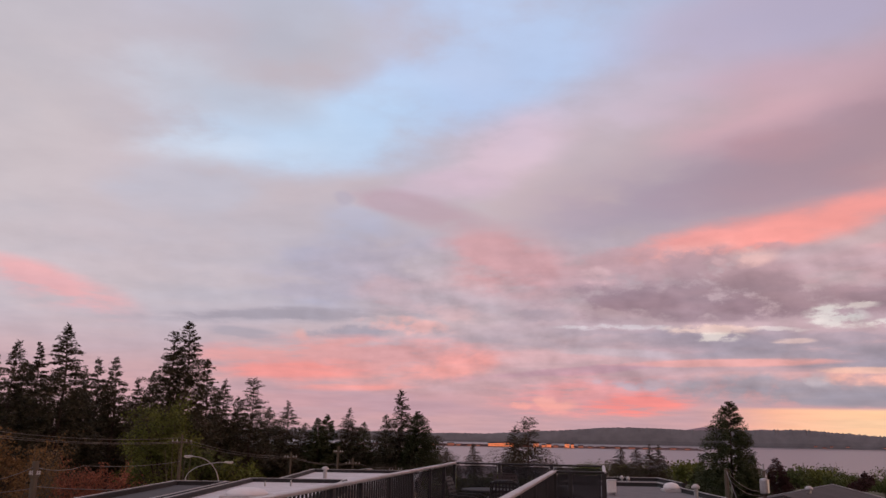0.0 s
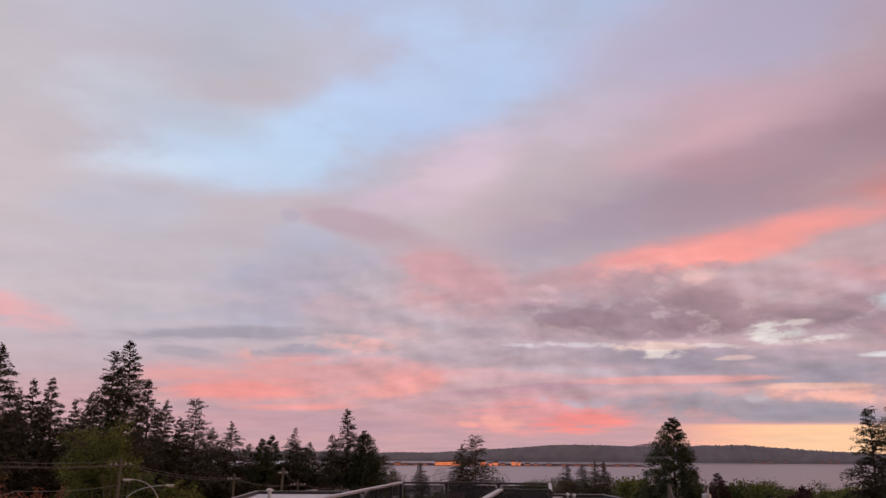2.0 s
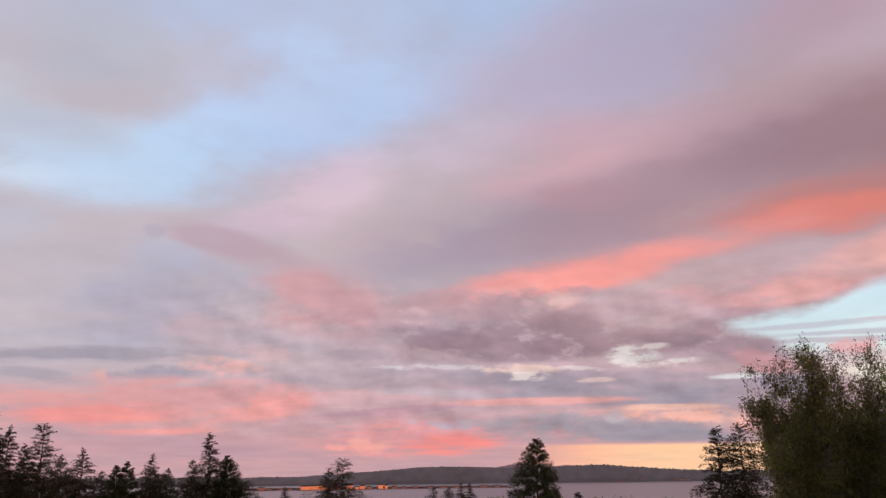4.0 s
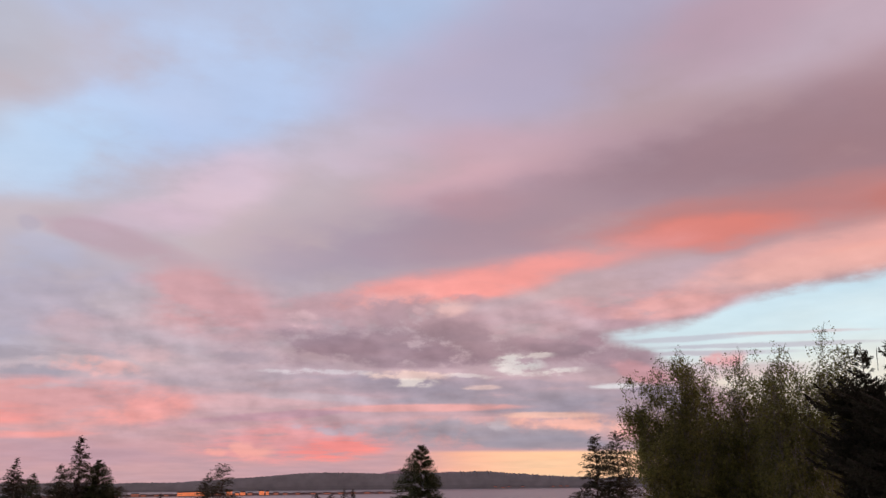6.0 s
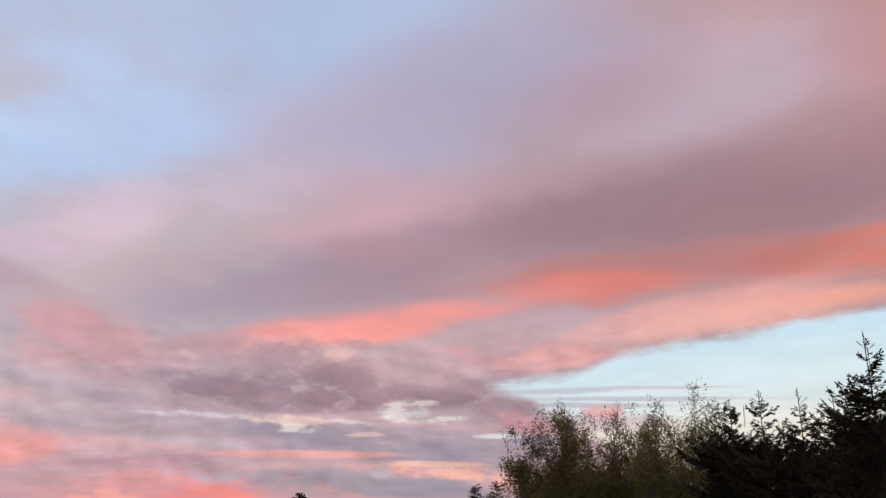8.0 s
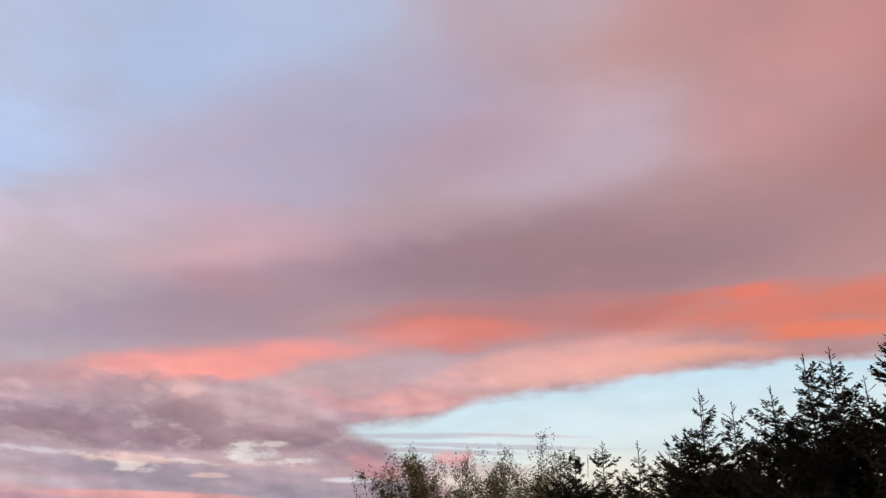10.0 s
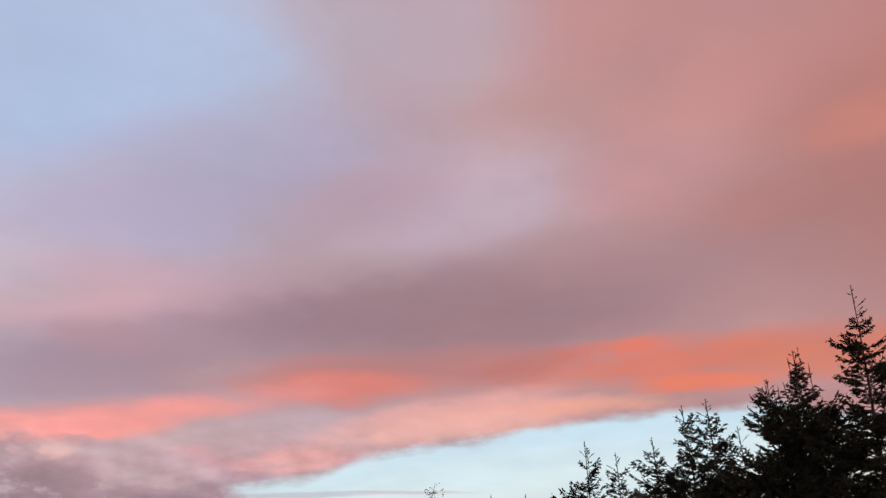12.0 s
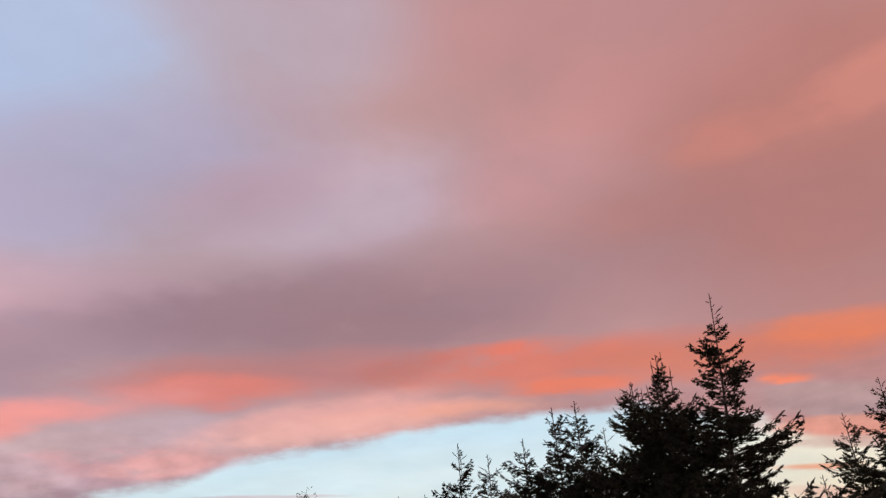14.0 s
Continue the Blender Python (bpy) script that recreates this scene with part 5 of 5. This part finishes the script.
def gable_house(turn, dist, apex, half, slope, deep, label, face):
    x, y = spot(turn, dist)
    g = level(x, y)
    h = thing("gabled_house", (x, y, g), label, "house", turn=face)
    top = apex - g
    eave = top - half * slope
    w = Form()
    w.add([(-half + 0.4, 0, -0.3), (half - 0.4, 0, -0.3), (half - 0.4, 0, eave), (0, 0, top - 0.25), (-half + 0.4, 0, eave),
           (-half + 0.4, deep, -0.3), (half - 0.4, deep, -0.3), (half - 0.4, deep, eave), (0, deep, top - 0.25), (-half + 0.4, deep, eave)],
          [(0, 1, 2, 3, 4), (9, 8, 7, 6, 5), (0, 4, 9, 5), (1, 6, 7, 2), (2, 7, 8, 3), (4, 3, 8, 9)])
    part("wall", w, M_STUCCO, h)
    for sg in (-1, 1):
        r = Form()
        lo, hi = Vector((sg * half, 0, eave - 0.1)), Vector((0, 0, top))
        for yy in (-0.5, deep + 0.5):
            r.add([(lo.x, yy, lo.z - 0.12), (lo.x, yy, lo.z), (hi.x, yy, hi.z), (hi.x, yy, hi.z - 0.12)], [])
        r.f = [(0, 1, 2, 3), (7, 6, 5, 4), (1, 5, 6, 2), (0, 3, 7, 4), (0, 4, 5, 1)]
        roof = part("roof", r, M_SHINGLE, h)
        f = Form()
        f.add([(lo.x, -0.56, lo.z - 0.18), (lo.x, -0.56, lo.z + 0.03), (0, -0.56, hi.z + 0.03), (0, -0.56, hi.z - 0.18),
               (lo.x, -0.50, lo.z - 0.18), (lo.x, -0.50, lo.z + 0.03), (0, -0.50, hi.z + 0.03), (0, -0.50, hi.z - 0.18)],
              [(0, 1, 2, 3), (7, 6, 5, 4), (1, 5, 6, 2), (0, 3, 7, 4), (0, 4, 5, 1), (3, 2, 6, 7)])
        part("bargeboard", f, M_PALE, roof)
    return h


gable_house(24.5, 60, top_of(-2.6, 60), 5.2, 0.22, 13, "low house with a dark shingled gable roof and pale bargeboard", 146)
roof_vent(23.25, 51.0, 5.45, 0.95, 0.11, "dark flue with a white cap on a shingled roof")


# ---- poles, wires and street lamps ----
def utility_pole(turn, dist, rise, r, label, arm=0.0, can=False, lean=0.0, mast=0.0, name="utility_pole"):
    x, y = spot(turn, dist)
    g = level(x, y)
    t = top_of(rise, dist) - g
    p = thing(name, (x, y, g - 0.2), label, "utility pole", "utility poles", turn=-turn)
    part("shaft", Form().tube([(-lean * t, 0, 0), (-lean * t / 2, 0, t / 2), (0, 0, t + 0.2)], [r * 1.15, r * 1.05, r * 0.9], 10), M_POLE, p)
    if arm:
        a = part("crossarm", Form().box((-arm, -0.16, t - 0.55), (arm, -0.05, t - 0.42), 0.01), M_POLE, p)
        for k in (-0.9, -0.45, 0.45, 0.9):
            part("insulator", Form().turned([(0.035, t - 0.42), (0.06, t - 0.36), (0.035, t - 0.32), (0.05, t - 0.27), (0.02, t - 0.22)], (k * arm, -0.1, 0), 8), M_PALE, a)
    if can:
        c = part("transformer", Form().turned([(0.20, t - 1.0), (0.25, t - 0.96), (0.25, t - 0.30), (0.20, t - 0.22), (0.05, t - 0.18)], (0, -0.36, 0), 14), M_STEEL, p, "grey steel transformer can")
        part("bushing", Form().turned([(0.03, t - 0.2), (0.05, t - 0.12), (0.02, t + 0.05)], (0.1, -0.36, 0), 8), M_PALE, c)
    if mast:
        part("mast", Form().tube([(0, 0, t), (0, 0, t + mast)], 0.045, 6), M_STEEL, p)
    return p


utility_pole(-25.15, 45, -2.05, 0.17, "weathered wooden utility pole with hook", can=False, arm=0.22)
utility_pole(-16.8, 82, -0.36, 0.11, "tall wooden utility pole carrying wires", arm=0.9)
utility_pole(-9.85, 100, -1.33, 0.13, "wooden utility pole among bare branches", arm=0.7)
utility_pole(-6.75, 95, -0.93, 0.13, "brown leaning utility pole above a roof", arm=0.5, lean=0.03)
utility_pole(-5.76, 108, -1.71, 0.11, "grey utility pole with a crossarm", arm=0.9)
utility_pole(-2.9, 118, -2.1, 0.11, "grey utility pole with a crossarm", arm=0.9)
utility_pole(18.5, 45, -1.86, 0.11, "pale weathered wooden pole beside a cedar")
utility_pole(20.72, 50, -1.9, 0.10, "wooden pole with a transformer can", can=True, mast=0.55)


def wire(points, label, r=0.018, sag=0.6):
    pts = []
    for a, b in zip(points[:-1], points[1:]):
        a, b = Vector(a), Vector(b)
        for k in range(12):
            s = k / 12
            p = a.lerp(b, s)
            p.z -= sag * 4 * s * (1 - s)
            pts.append(p)
    pts.append(Vector(points[-1]))
    o = pts[0].copy()
    w = part("wire", Form().tube([p - o for p in pts], r, 4), M_CABLE)
    w.location = o
    return tagged(w, label, "wire", "overhead wires")


def hang(turn, dist, rise):
    return (*spot(turn, dist), top_of(rise, dist))


wire([hang(-30, 70, 0.05), hang(-16.85, 82, -0.55), hang(-9.85, 100, -1.6), hang(-5.76, 108, -1.95)], "overhead power line between poles", sag=0.5)
wire([hang(-30, 70, -0.20), hang(-16.75, 82, -0.75), hang(-9.8, 100, -1.7), hang(-5.6, 108, -2.0)], "overhead power line between poles", sag=0.5)
wire([hang(-30, 70, -0.40), hang(-16.8, 82, -0.85)], "overhead telephone line between poles", sag=0.4)
wire([hang(-25.15, 45, -2.4), hang(-22.5, 60, -2.3), hang(-16.8, 82, -2.0)], "slack cable between poles", sag=0.2)
wire([hang(-25.15, 45, -3.5), hang(-16.8, 82, -3.4)], "low slack cable between poles", sag=0.3)
wire([hang(-30, 42, -3.0), hang(-25.15, 45, -2.3)], "slack cable to a pole", sag=0.4)
wire([hang(-30, 42, -3.9), hang(-25.15, 45, -3.6)], "low slack cable to a pole", sag=0.1)
wire([hang(-5.76, 108, -1.9), hang(-2.9, 118, -2.2), hang(0.5, 128, -2.5)], "overhead power line between poles", sag=0.4)
wire([hang(-6.75, 95, -1.2), hang(-5.76, 108, -1.9)], "overhead power line between poles", sag=0.2)
wire([hang(18.5, 45, -2.0), hang(20.72, 50, -3.1)], "slack cable between two poles", sag=0.35)
wire([hang(18.5, 45, -2.3), hang(20.72, 50, -3.3)], "slack cable between two poles", sag=0.4)
wire([hang(18.5, 45, -1.95), hang(19.3, 40, -4.5)], "guy wire of a wooden pole", sag=0.0)


def street_lamp(turn, dist, rise, reach, label, drop):
    """A curved steel arm on a post, with a flat lamp head."""
    x, y = spot(turn, dist)
    z = top_of(rise, dist)
    g = level(x, y)
    s = thing("street_lamp", (x, y, g), label, "street lamp", "street lamps", turn=-turn)
    t = z - g
    part("post", Form().tube([(0, 0, 0), (0, 0, t - drop)], [0.09, 0.07], 8), M_STEEL, s)
    arc = [(reach * (1 - math.cos(a)) , 0, t - drop + drop * math.sin(a)) for a in np.linspace(0, math.pi / 2, 9)]
    part("arm", Form().tube(arc, 0.045, 6), M_STEEL, s)
    sg = 1 if reach > 0 else -1
    hd = part("lamp_head", Form().box((min(reach, reach + sg * 0.75), -0.14, t - 0.07), (max(reach, reach + sg * 0.75), 0.14, t + 0.08), 0.05), M_PALE, s)
    part("lens", Form().box((min(reach + sg * 0.2, reach + sg * 0.65), -0.1, t - 0.12), (max(reach + sg * 0.2, reach + sg * 0.65), 0.1, t - 0.07), 0.02), M_LAMP, hd)


street_lamp(-14.35, 75, -1.69, -2.2, "steel street lamp with a curved arm", 2.2)
street_lamp(-16.4, 78, -2.05, 3.2, "steel street lamp with a long low arm", 1.4)
street_lamp(-5.9, 105, -2.37, 1.9, "small steel street lamp with a curved arm", 1.0)
